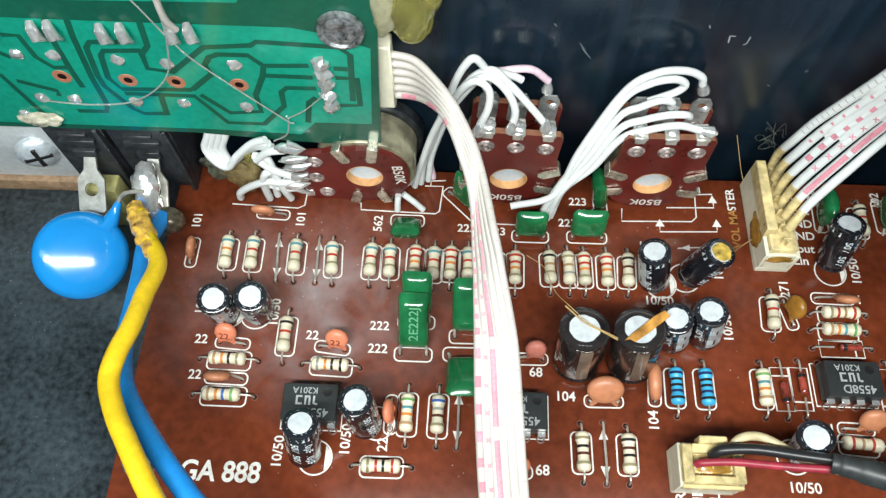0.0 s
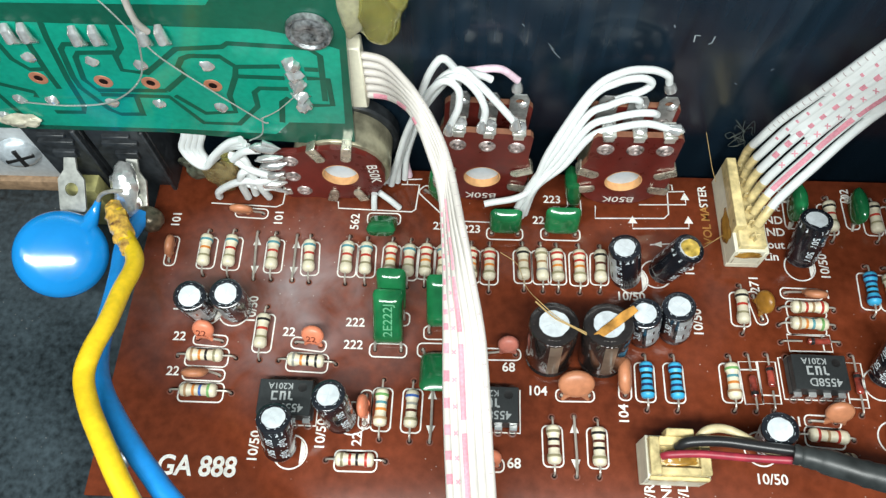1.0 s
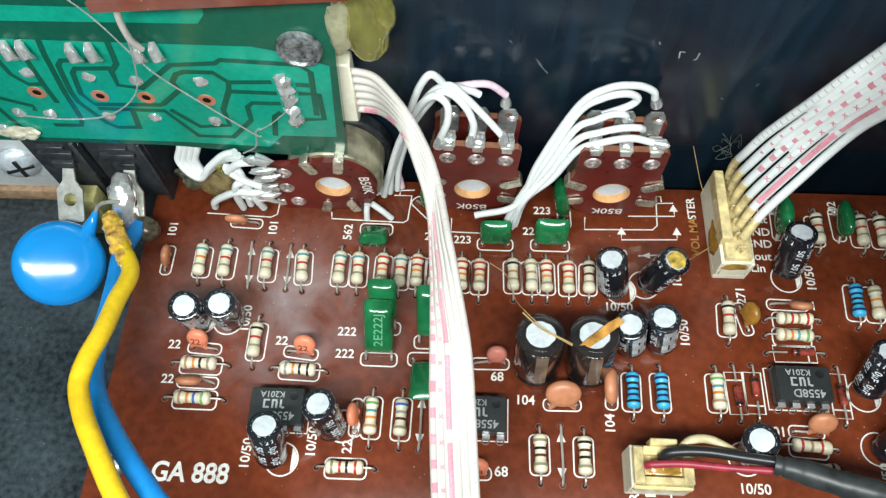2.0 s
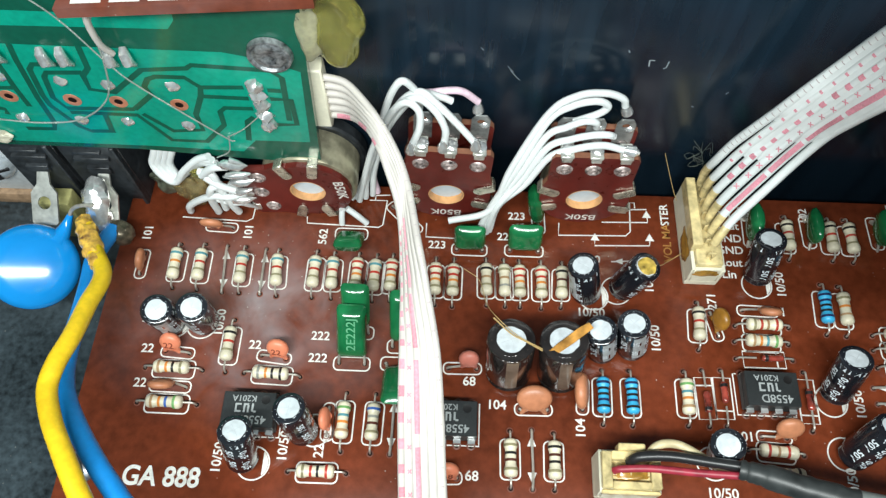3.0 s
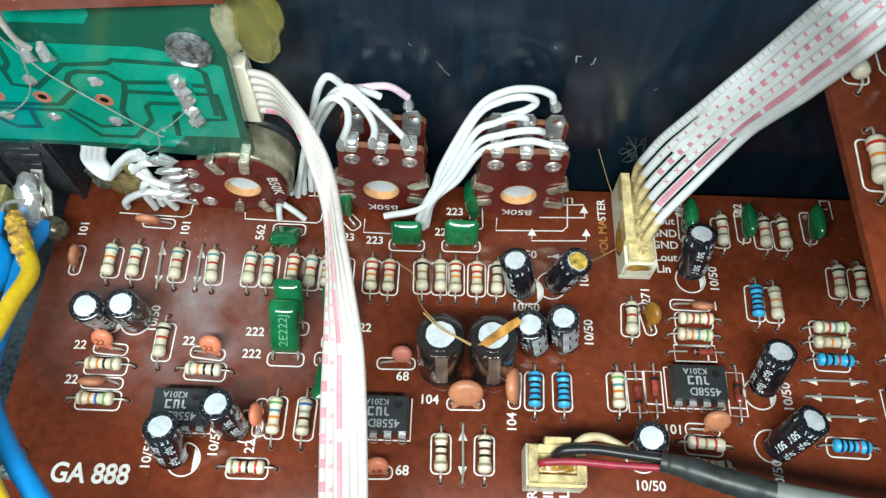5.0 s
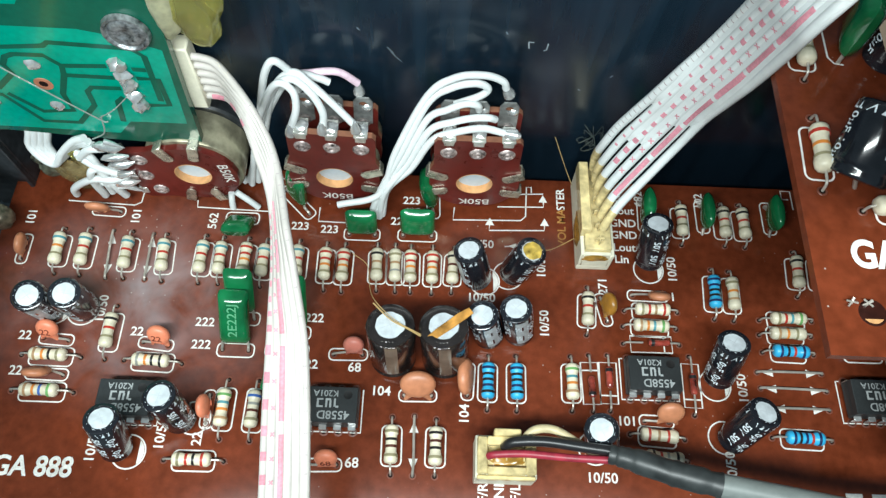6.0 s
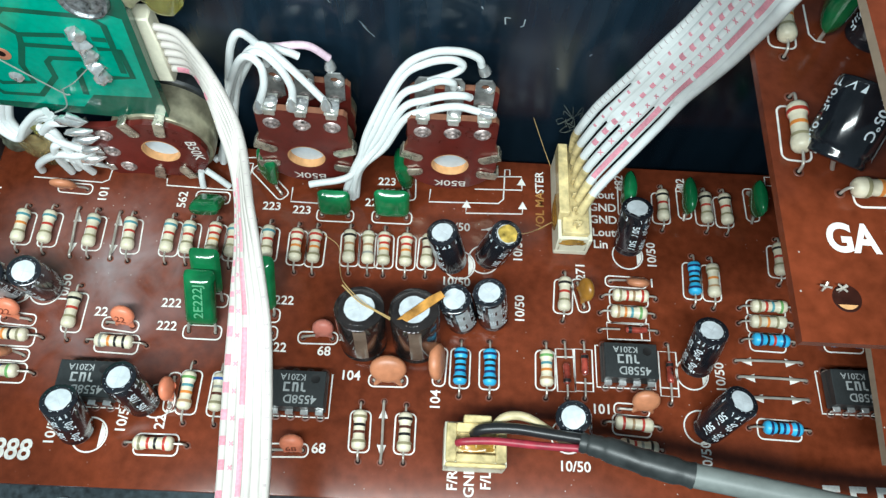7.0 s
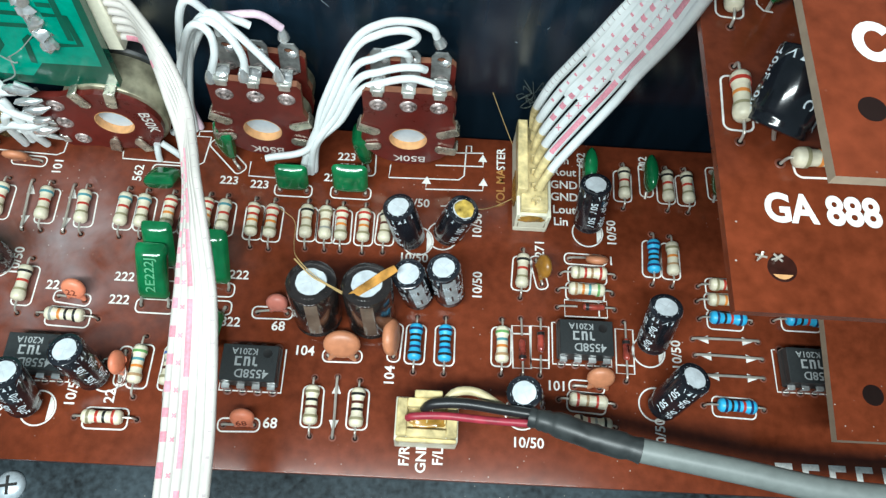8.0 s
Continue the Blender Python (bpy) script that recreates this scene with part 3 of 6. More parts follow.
# Ceramic discs
def disc_capacitor(x0, y0, x1, y1, radius, lift, mat, label, lean=0.0, words="", wide=1.0, thick=1.0, group="ceramic disc capacitors", printed=True, cx=None, cy=None):
    """A disc standing over two holes; lean tips it backwards (positive) or forwards."""
    a, b = Vector((x0, y0)), Vector((x1, y1))
    c = (a + b) / 2 if cx is None else Vector((cx, cy))
    ang = math.degrees(math.atan2(b.y - a.y, b.x - a.x))
    root = thing("disc_capacitor", at(c.x, c.y), label, "capacitor", group)
    spin = pose(0, 0, 0, 0, 0, ang)
    bm = lathe([(0, -thick), (radius * 0.55, -thick * 0.95), (radius * 0.85, -thick * 0.7), (radius * 0.97, -thick * 0.35), (radius, 0), (radius * 0.97, thick * 0.35), (radius * 0.85, thick * 0.7), (radius * 0.55, thick * 0.95), (0, thick)], 28)
    bmesh.ops.scale(bm, vec=(wide, 1, 1), verts=bm.verts[:])
    up = spin @ at(0, 0, 0.6, -lean, 0, 0)
    m = up @ at(0, 0, lift, 90, 0, 0)
    part("disc", bm, mat, root, m=m)
    for sgn, end in ((-1, a), (1, b)):
        top = m @ Vector((sgn * radius * wide * 0.42 * MM, -radius * 0.72 * MM, 0)) / MM
        mid = m @ Vector((sgn * radius * wide * 0.62 * MM, -radius * 1.08 * MM, 0)) / MM
        e = end - c
        part("resin_leg", tube([top, (top + mid) / 2, mid + (mid - top) * 0.5], [0.85, 0.6, 0.3], 10), mat, root)
        part("lead", tube(smooth_path([top, mid, (e.x, e.y, 0.5), (e.x, e.y, -0.9)], 4), 0.22, 7), LEAD, root)
        hole(end.x, end.y)
    if words:
        lettering(words, 1.9, DARK_INK, root, m @ at(0, -0.2, thick + 0.03), 0.02)
    if printed:
        outline(a.x, a.y, b.x, b.y, 1.1, -0.9)
    return root


# Film capacitors
def pillow(w, h, t):
    bm = bmesh.new()
    n, mrows = 16, 10
    grid = {}
    for side in (1, -1):
        for i in range(n + 1):
            for j in range(mrows + 1):
                u, v = -1 + 2 * i / n, -1 + 2 * j / mrows
                bulge = max(0.0, (1 - abs(u) ** 3.4)) ** 0.5 * max(0.0, (1 - abs(v) ** 3.4)) ** 0.5
                cx, cy = u * w / 2, v * h / 2
                r = 0.18 * min(w, h)
                k = max(0, abs(u) * w / 2 - (w / 2 - r)), max(0, abs(v) * h / 2 - (h / 2 - r))
                d = math.hypot(*k)
                if d > r:
                    cx -= math.copysign(k[0] * (1 - r / d), u)
                    cy -= math.copysign(k[1] * (1 - r / d), v)
                edge = i in (0, n) or j in (0, mrows)
                if edge and side == -1:
                    continue
                grid[side, i, j] = bm.verts.new((cx, cy, side * t / 2 * bulge))
    for side in (1, -1):
        for i in range(n):
            for j in range(mrows):
                q = [grid.get((side, a, b)) or grid[1, a, b] for a, b in ((i, j), (i + 1, j), (i + 1, j + 1), (i, j + 1))]
                bm.faces.new(q)
    return bm


def teardrop(w, h, t):
    """A dipped body, round on top and narrowing to its wires."""
    bm = lathe([(0, -0.5), (0.35, -0.49), (0.62, -0.44), (0.80, -0.33), (0.93, -0.15), (1.0, 0.08), (0.97, 0.24), (0.86, 0.37), (0.62, 0.46), (0.32, 0.495), (0, 0.5)], 24)
    for v in bm.verts:
        k = v.co.z + 0.5
        v.co = Vector((v.co.x * w / 2 * (0.78 + 0.22 * k), v.co.y * t / 2 * min(1.0, 0.38 + 0.85 * k), v.co.z * h))
    bm.transform(Matrix.Rotation(-math.pi / 2, 4, "X"))
    for v in bm.verts:
        v.co += 0.12 * noise.noise_vector(v.co * 0.4)
    return bm


def film_capacitor(x0, y0, x1, y1, w, h, t, lift=1.0, lean=0.0, words="", label="glossy dark green dipped film capacitor", cx=None, cy=None, printed=True, drop=False):
    """A dipped film capacitor whose two wires go into the holes; lean tips it towards its back."""
    a, b = Vector((x0, y0)), Vector((x1, y1))
    c = (a + b) / 2 if cx is None else Vector((cx, cy))
    ang = math.degrees(math.atan2(b.y - a.y, b.x - a.x))
    root = thing("film_capacitor", at(c.x, c.y), label, "capacitor", "green film capacitors")
    m = pose(0, 0, 0, 0, 0, ang) @ at(0, 0, 0, 90 - lean, 0, 0) @ at(0, h / 2 + lift, 0)
    part("body", teardrop(w, h, t) if drop else pillow(w, h, t), GREEN_CAP, root, m=m)
    for sgn, end in ((-1, a), (1, b)):
        top = m @ Vector((sgn * w * (0.3 if drop else 0.40) * MM, -h * 0.40 * MM, 0)) / MM
        mid = m @ Vector((sgn * w * 0.43 * MM, -h * 0.56 * MM, 0)) / MM
        e = end - c
        part("lead", tube(smooth_path([top, mid, (e.x, e.y, 0.4), (e.x, e.y, -0.9)], 4), 0.26, 7), LEAD, root)
        hole(end.x, end.y)
    if words:
        lettering(words, 2.35, GREEN_INK, root, m @ at(0.2, 0, t / 2 + 0.05, 0, 0, 90), 0.02)
    if printed:
        outline(a.x, a.y, b.x, b.y, 1.3, -1.0)
    return root


# Chips
def chip(x, y, label="black eight-pin amplifier chip with grey lettering"):
    """x, y: the front left pin; the chip faces away, so its print stands on its head."""
    root = thing("chip", at(x + 3.81, y + 3.81), label, "chip", "eight-pin chips")
    bm = boxed(-4.75, 4.75, -3.3, 3.4, 0.7, 4.0)
    for v in bm.verts:
        k = 0.93 if v.co.z > 2 else 0.97
        v.co.y *= k
        v.co.x *= 0.985 if v.co.z > 2 else 1
    bmesh.ops.bevel(bm, geom=bm.edges[:], offset=0.12, segments=1, affect="EDGES")
    part("body", bm, IC_BLACK, root, smooth=False)
    part("dimple", lathe([(0, 4.012), (0.7, 4.012), (0.78, 4.03), (0.8, 3.9)], 20), BANDS["black"], root, m=at(2.9, 1.75))
    part("seam", boxed(-4.78, 4.78, -3.17, 3.17, 2.28, 2.36), IC_BLACK, root)
    for k in range(4):
        for s in (-1, 1):
            px = -3.81 + 2.54 * k
            bm = bmesh.new()
            d = 3.95 if s < 0 else 3.5
            box(bm, px - 0.66, px + 0.66, min(s * 3.0, s * d), max(s * 3.0, s * d), 1.95, 2.25, 0.06, 1)
            box(bm, px - 0.66, px + 0.66, min(s * (d - 0.3), s * (d + 0.03)), max(s * (d - 0.3), s * (d + 0.03)), 0.5, 2.2, 0.06, 1)
            box(bm, px - 0.27, px + 0.27, min(s * (d - 0.27), s * d), max(s * (d - 0.27), s * d), -1.0, 0.6, 0.05, 1)
            part("pin", bm, SOLDER if s < 0 else LEAD, root)
            hole(x + 3.81 + px, y + 3.81 + s * 3.81, r=0.55)
    lettering("4558D", 2.05, IC_INK, root, at(0.55, -1.75, 4.03, 0, 0, 180), 0.025)
    lettering("K201A", 1.55, IC_INK, root, at(-0.9, 2.0, 4.03, 0, 0, 180), 0.015)
    # the maker's mark as plain bars
    bm = bmesh.new()
    for x0, x1, y0, y1 in ((-3.0, -1.9, -0.55, -0.2), (-3.0, -2.65, -0.2, 0.75), (-3.0, -1.9, 0.75, 1.05), (-1.5, -1.15, -0.55, 1.05), (-1.15, -0.55, 0.7, 1.05), (-0.8, -0.45, -0.55, 0.7), (-0.05, 0.3, -0.4, 1.05), (0.3, 0.8, -0.55, -0.2)):
        bm.faces.new([bm.verts.new(v) for v in ((x0 + 0.6, y0, 4.03), (x1 + 0.6, y0, 4.03), (x1 + 0.6, y1, 4.03), (x0 + 0.6, y1, 4.03))])
    part("maker_mark", bm, IC_INK, root)
    printed("main", [(x - 0.9, y + 7.6), (x - 1.5, y + 7.6), (x - 1.5, y - 0.1), (x + 9.0, y - 0.1), (x + 9.0, y + 7.6)])
    return root


resistor(-66.9, 45.0, -66.7, 35.2, ("teal", "orange", "olive"))
resistor(-61.9, 45.2, -61.8, 35.0, ("teal", "red", "olive"))
resistor(-53.6, 44.9, -53.4, 34.7, ("teal", "red", "olive"))
resistor(-46.7, 44.6, -46.0, 34.4, ("teal", "red", "olive"))
resistor(-38.9, 44.6, -39.0, 34.3, ("teal", "red", "olive"))
resistor(-35.4, 44.4, -35.2, 34.3, ("teal", "red", "olive"))
resistor(-30.4, 44.4, -30.6, 34.3, ("red", "red", "orange", "olive"))
resistor(-26.8, 44.3, -27.1, 34.0, ("teal", "red", "olive"))
resistor(-23.6, 44.4, -23.8, 34.3, ("red", "red", "orange", "olive"))
resistor(-20.4, 44.3, -20.3, 34.2, ("teal", "red", "olive"))
resistor(-15.0, 44.0, -14.9, 33.8, ("red", "red", "orange", "olive"))
resistor(-11.4, 44.0, -11.5, 33.6, ("red", "red", "orange", "olive"))
resistor(-5.1, 44.2, -4.8, 34.1, ("black", "tan", "olive"))
resistor(-1.6, 44.2, -1.2, 34.0, ("olive", "tan", "grey"))
resistor(1.5, 44.1, 1.7, 34.0, ("red", "red", "orange", "olive"))
resistor(5.8, 44.1, 5.8, 33.9, ("red", "red", "orange", "olive"))
resistor(10.0, 44.0, 9.6, 34.2, ("black", "brown", "olive"))
resistor(-68.4, 18.9, -57.5, 18.8, ("tan", "orange", "black", "olive"))
resistor(-68.4, 12.3, -57.3, 12.3, ("tan", "orange", "blue", "green"))
resistor(-49.7, 18.6, -39.1, 18.3, ("grey", "orange", "black", "black"))
resistor(-53.2, 29.1, -53.2, 18.6, ("black", "red", "olive"))
resistor(-39.1, 1.2, -28.8, 1.3, ("olive", "red", "black", "red"))
resistor(-30.1, 15.7, -30.2, 5.0, ("green", "teal", "orange", "tan"))
resistor(-24.7, 15.7, -24.9, 4.9, ("blue", "grey", "brown", "olive"))
resistor(-0.2, 10.0, 0.0, 0.0, ("olive", "black", "brown", "olive"))
resistor(7.6, 9.9, 7.6, 0.0, ("black", "brown", "black", "olive"))
resistor(32.0, 22.4, 31.9, 12.2, ("green", "teal", "orange", "tan"))
resistor(35.9, 36.5, 35.3, 26.7, ("black", "red", "olive"))
resistor(42.8, 31.9, 53.0, 31.9, ("olive", "red", "tan", "red"))
resistor(42.3, 28.7, 52.4, 28.5, ("tan", "orange", "teal", "green"))
resistor(42.0, 8.4, 51.7, 7.8, ("red", "tan", "red"))
resistor(43.0, 4.6, 51.8, 4.0, ("black", "red", "grey", "black"), printed=False)
resistor(68.6, 31.0, 78.7, 31.1, ("olive", "red", "teal", "green"))
resistor(68.1, 28.0, 78.0, 28.0, ("tan", "orange", "olive"))
resistor(64.0, 41.0, 63.7, 30.6, ("olive", "orange", "tan"))
resistor(77.6, 45.8, 76.9, 36.1, ("black", "red", "olive"))
resistor(81.8, 45.7, 81.1, 36.0, ("black", "red", "olive"))
resistor(55.8, 56.4, 55.5, 46.5, ("black", "red", "olive"))
resistor(64.3, 56.2, 64.2, 46.6, ("black", "red", "olive"))
resistor(68.1, 56.2, 68.2, 46.4, ("black", "red", "olive"))
FIVE = ("navy", "black", "black", "navy", "black")
resistor(16.8, 22.0, 16.6, 11.8, FIVE, "blue")
resistor(21.9, 22.1, 21.9, 11.8, FIVE, "blue")
resistor(60.6, 41.3, 60.0, 30.8, ("navy", "navy", "black", "black", "navy"), "blue")
resistor(68.2, 24.6, 77.8, 24.4, ("navy", "black", "red", "navy"), "blue")
resistor(67.4, 8.7, 78.0, 8.4, ("navy", "black", "navy", "red", "navy"), "blue")
resistor(82.0, 25.0, 92.2, 25.0, ("navy", "black", "red", "navy"), "blue")
diode(35.4, 22.8, 35.7, 12.2, 1.0)
diode(38.8, 12.4, 38.9, 22.9, 0.8)
diode(54.0, 12.2, 54.2, 23.2, 0.0)
diode(52.7, 25.4, 42.1, 25.3, -1.2)
wire_link(-57.4, 45.0, -56.8, 34.7)
wire_link(-49.4, 44.6, -49.3, 34.7)
wire_link(-21.2, 15.4, -21.4, 4.9)
wire_link(3.7, 10.3, 3.8, 0.0)
wire_link(66.6, 20.7, 78.6, 20.8)
wire_link(66.8, 17.7, 78.9, 17.5)
wire_link(67.8, 14.0, 78.7, 14.0)

electrolytic(-65.0, 28.0, -63.9, 26.1, 11.7, spin=200)
electrolytic(-58.6, 28.2, -57.5, 26.6, 12.1, spin=150)
electrolytic(-46.9, 2.2, -46.1, 5.4, 12.3, spin=10, label="black electrolytic capacitor with white lettering, leaning against the chip")
electrolytic(-36.8, 7.8, -37.8, 9.4, 12.1, spin=60)
electrolytic(14.8, 37.2, 12.3, 38.3, 11.2, spin=120)
electrolytic(21.2, 38.6, 23.8, 38.3, 11.6, spin=30, label="black electrolytic capacitor with yellowed glue on its top")
electrolytic(17.0, 25.6, 14.8, 25.6, 11.6, spin=208)
electrolytic(22.6, 26.2, 20.7, 27.0, 11.8, spin=200)
electrolytic(48.3, 42.0, 47.4, 45.0, 11.6, spin=20, label="black electrolytic capacitor with white lettering, leaning back")
electrolytic(37.0, 5.8, 34.2, 6.4, 12.2, spin=90)
electrolytic(58.7, 18.6, 58.1, 22.1, 12.0, spin=300, label="black electrolytic capacitor with white lettering, leaning back")
electrolytic(59.6, 7.8, 62.2, 10.6, 10.9, spin=330, label="black electrolytic capacitor tilted far to one side")
BIG = "large brown-black electrolytic capacitor with a silvery top"
electrolytic(-0.6, 20.6, -0.9, 22.7, 13.0, 4.25, 12.6, 0, CLEAR_SLEEVE, BIG + " under a glue thread", ink=False, group="large electrolytic capacitors")
electrolytic(8.9, 20.6, 8.2, 22.8, 13.2, 4.25, 12.6, 0, CLEAR_SLEEVE, BIG + " smeared with glue", ink=False, group="large electrolytic capacitors")
for x, y in ((-64.6, 28.0), (-59.4, 28.0), (-45.4, 2.4), (-35.2, 8.6), (16.0, 37.0), (20.6, 38.4), (48.3, 40.8), (58.4, 17.9), (58.9, 8.4), (35.6, 5.8)):
    silk_circle(x, y)

OD = "orange ceramic disc capacitor"
disc_capacitor(-73.9, 42.6, -73.9, 38.0, 2.1, 2.0, ORANGE_DISC, OD + " standing edge-on", lean=12, thick=0.8)
disc_capacitor(-61.8, 49.4, -57.0, 49.2, 2.3, 1.6, ORANGE_DISC, OD + " leaning over", lean=-20, thick=0.8, cx=-61.0, cy=49.6)
disc_capacitor(-65.2, 22.3, -60.6, 22.0, 2.0, 2.6, RED_DISC, "bright orange-red ceramic disc marked 22", lean=28, words="22", cx=-63.7, cy=22.0)
disc_capacitor(-46.9, 22.2, -42.2, 21.7, 2.1, 2.2, RED_DISC, "bright orange-red ceramic disc marked 22", lean=24, words="22", cx=-43.6, cy=22.0)
disc_capacitor(-65.9, 15.6, -60.0, 15.5, 2.3, 1.6, ORANGE_DISC, OD + " lying nearly flat", lean=-24, thick=0.8, cx=-64.0, cy=16.0)
disc_capacitor(-33.0, 12.8, -33.0, 7.7, 2.1, 1.8, RED_DISC, "bright orange-red ceramic disc standing edge-on", lean=-10, thick=0.8, words="22")
disc_capacitor(-11.7, 21.2, -6.4, 21.3, 1.9, 2.4, PINK_DISC, "salmon pink ceramic disc capacitor", lean=20, cx=-7.9, cy=21.4)
disc_capacitor(-14.5, 1.2, -9.4, 1.4, 2.0, 2.0, RED_DISC, "bright orange-red ceramic disc marked 68", lean=20, words="68", cx=-11.0, cy=1.4)
disc_capacitor(1.6, 14.0, 6.6, 14.1, 2.7, 2.3, ORANGE_DISC, OD + ", wide and oval", lean=38, wide=1.2, thick=1.2)
disc_capacitor(13.3, 19.6, 13.0, 14.4, 3.0, 2.6, ORANGE_DISC, OD + " standing edge-on, wide and oval", lean=-14, wide=1.1, thick=1.2)
disc_capacitor(38.3, 34.4, 39.4, 29.6, 2.2, 2.2, MUSTARD, "mustard brown ceramic disc capacitor", lean=14, thick=0.9)
disc_capacitor(44.6, 35.2, 50.6, 35.1, 2.1, 1.5, ORANGE_DISC, OD + " lying over its leads", lean=-30, thick=0.8, cx=49.4, cy=35.2)
disc_capacitor(44.8, 10.9, 49.2, 10.8, 2.4, 2.6, ORANGE_DISC, OD + " leaning over", lean=24, cx=48.8, cy=10.8)

film_capacitor(-34.9, 48.8, -30.3, 48.8, 5.8, 6.4, 3.2, 0.4, -50)
film_capacitor(-32.2, 21.3, -27.4, 21.3, 5.6, 10.6, 3.6, 1.4, 46, "2E222J", "tall glossy green film capacitor with light lettering")
film_capacitor(-32.0, 27.6, -27.2, 27.5, 5.4, 9.4, 3.2, 1.6, 34)
film_capacitor(-22.4, 25.0, -17.4, 25.1, 6.0, 10.6, 3.2, 1.2, 42)
film_capacitor(-23.4, 21.6, -17.4, 21.7, 6.6, 9.0, 3.4, 0.8, -64)
film_capacitor(-11.0, 46.2, -5.9, 46.2, 6.2, 6.2, 3.0, 0.6, 16)
film_capacitor(-0.3, 46.4, 5.4, 46.4, 6.8, 6.8, 3.0, 0.6, 16)
film_capacitor(-24.6, 55.6, -19.4, 50.4, 5.2, 8.0, 2.6, 1.2, 6)
film_capacitor(5.4, 57.0, 5.6, 51.4, 5.2, 9.0, 3.2, 1.2, -10)
film_capacitor(48.6, 56.0, 48.4, 50.2, 8.2, 7.0, 2.8, 0.2, 4, drop=True, cx=47.8, cy=52.6)
film_capacitor(60.4, 55.8, 60.4, 50.4, 8.2, 5.8, 2.6, 0.2, 3, drop=True, cx=60.0, cy=52.5)
film_capacitor(74.0, 56.0, 74.0, 50.6, 8.2, 5.8, 2.6, 0.2, 5, drop=True, cx=73.6, cy=52.6)

for x, y in ((-50.5, 7.1), (-14.7, 7.1), (42.6, 14.8), (82.4, 11.9)):
    chip(x, y)
STAINED = material("stained_print", (0.42, 0.20, 0.05), 0.3, vary=0.3)
silk_text("101", -74.3, 47.4, 90)
silk_text("101", -53.7, 48.4, 90)
silk_text("562", -38.3, 48.0, 90)
silk_text("10/50", -70.1, 30.3, 90)
silk_text("10/50", -56.0, 28.5, 90)
silk_text("10/50", -51.8, 3.1, 90)
silk_text("10/50", -40.4, 5.6, 90)
silk_text("22", -68.8, 22.7, 0)
silk_text("22", -48.5, 24.2, 0)
silk_text("22", -68.7, 16.0, 0)
silk_text("22", -34.0, 5.0, 90)
silk_text("222", -36.3, 26.5, 0)
silk_text("222", -36.3, 22.1, 0)
silk_text("68", -7.7, 18.8, 0)
silk_text("68", -6.8, 1.8, 0)
silk_text("104", -2.6, 14.6, 0)
silk_text("104", 12.6, 11.0, 90)
silk_text("10/50", 15.4, 33.5, 0)
silk_text("10/50", 27.5, 28.7, 90)
silk_text("10/50", 53.0, 41.0, 90)
silk_text("271", 39.1, 36.9, 90)
silk_text("101", 51.3, 35.1, 0)
silk_text("101", 41.7, 10.7, 0)
silk_text("10/50", 36.6, 0.7, 0)
silk_text("10/50", 63.5, 17.5, 90)
silk_text("10/50", 59.5, 3.3, 90)
silk_text("F/R", 16.0, -2.4, 90)
silk_text("GND", 18.8, -2.3, 90)
silk_text("F/L", 21.6, -2.2, 90)
silk_text("VOL MA", 31.6, 49.4, 90, 2.35, ink=STAINED)
silk_text("STER", 31.6, 55.9, 90, 2.35)
silk_text("Rin", 43.6, 56.5, 0)
silk_text("Rout", 44.1, 53.8, 0)
silk_text("GND", 44.0, 50.9, 0)
silk_text("GND", 44.0, 48.2, 0)
silk_text("Lout", 43.9, 45.4, 0)
silk_text("Lin", 43.2, 42.8, 0)
silk_text("223", -20.9, 47.5, 0)
silk_text("223", -15.0, 47.0, 0)
silk_text("223", -1.1, 49.4, 0)
silk_text("223", 1.1, 54.3, 0)
silk_text("102", 60.2, 56.8, 90)
silk_text("682", 47.7, 56.8, 90)
silk_text("222", -16.0, 28.1, 0)
silk_text("822", -16.2, 19.1, 0)
silk_text("10/50", 15.1, 45.0, 0)
silk_text("10/50", 27.2, 40.9, 90)

silk_text("GA 888", -61.2, -0.7, 0, 4.7, 0.11, shear=0.03, narrow=0.92)

# ---- potentiometers ----
RIVET = material("rivet", (0.46, 0.38, 0.36), 0.36, 0.5, vary=0.6, grain=1500, blotch=700, bump=0.3)
LUG = material("lug_metal", (0.60, 0.57, 0.46), 0.28, 0.75, vary=0.35, grain=900, blotch=400, bump=0.2)


TAG = material("solder_tag", (0.40, 0.41, 0.40), 0.36, 0.6, vary=0.35, grain=900, bump=0.15)


def pot_outline(rise):
    pts = [(-7.8, rise - 0.8), (-7.2, rise), (7.2, rise), (7.8, rise - 0.8), (7.8, 6.5), (8.5, 4.5)]
    pts += [(8.6 * math.cos(a), 8.6 * math.sin(a)) for a in [math.radians(15 - 15 * k) for k in range(15)]]
    return pts + [(-8.5, 4.5), (-7.8, 6.5)]


def lug(w, l, t=0.5):
    """A tongue folded over a plate's edge: rounded at its inner end (-x), bent down at the outer one."""
    pts = [(-l / 2 + w / 2 + w / 2 * math.cos(a), w / 2 * math.sin(a)) for a in [math.radians(90 + 20 * k) for k in range(10)]]
    pts += [(l / 2, -w / 2), (l / 2, w / 2)]
    bm = prism(pts, 0.05, t)
    for v in bm.verts:
        v.co.z += 0.35 * max(0.0, 1 - abs(v.co.x + l * 0.1) / (l * 0.4))
    box(bm, l / 2 - 0.3, l / 2 + 0.1, -w / 2, w / 2, -1.9, t, 0.12, 1)
    return bm


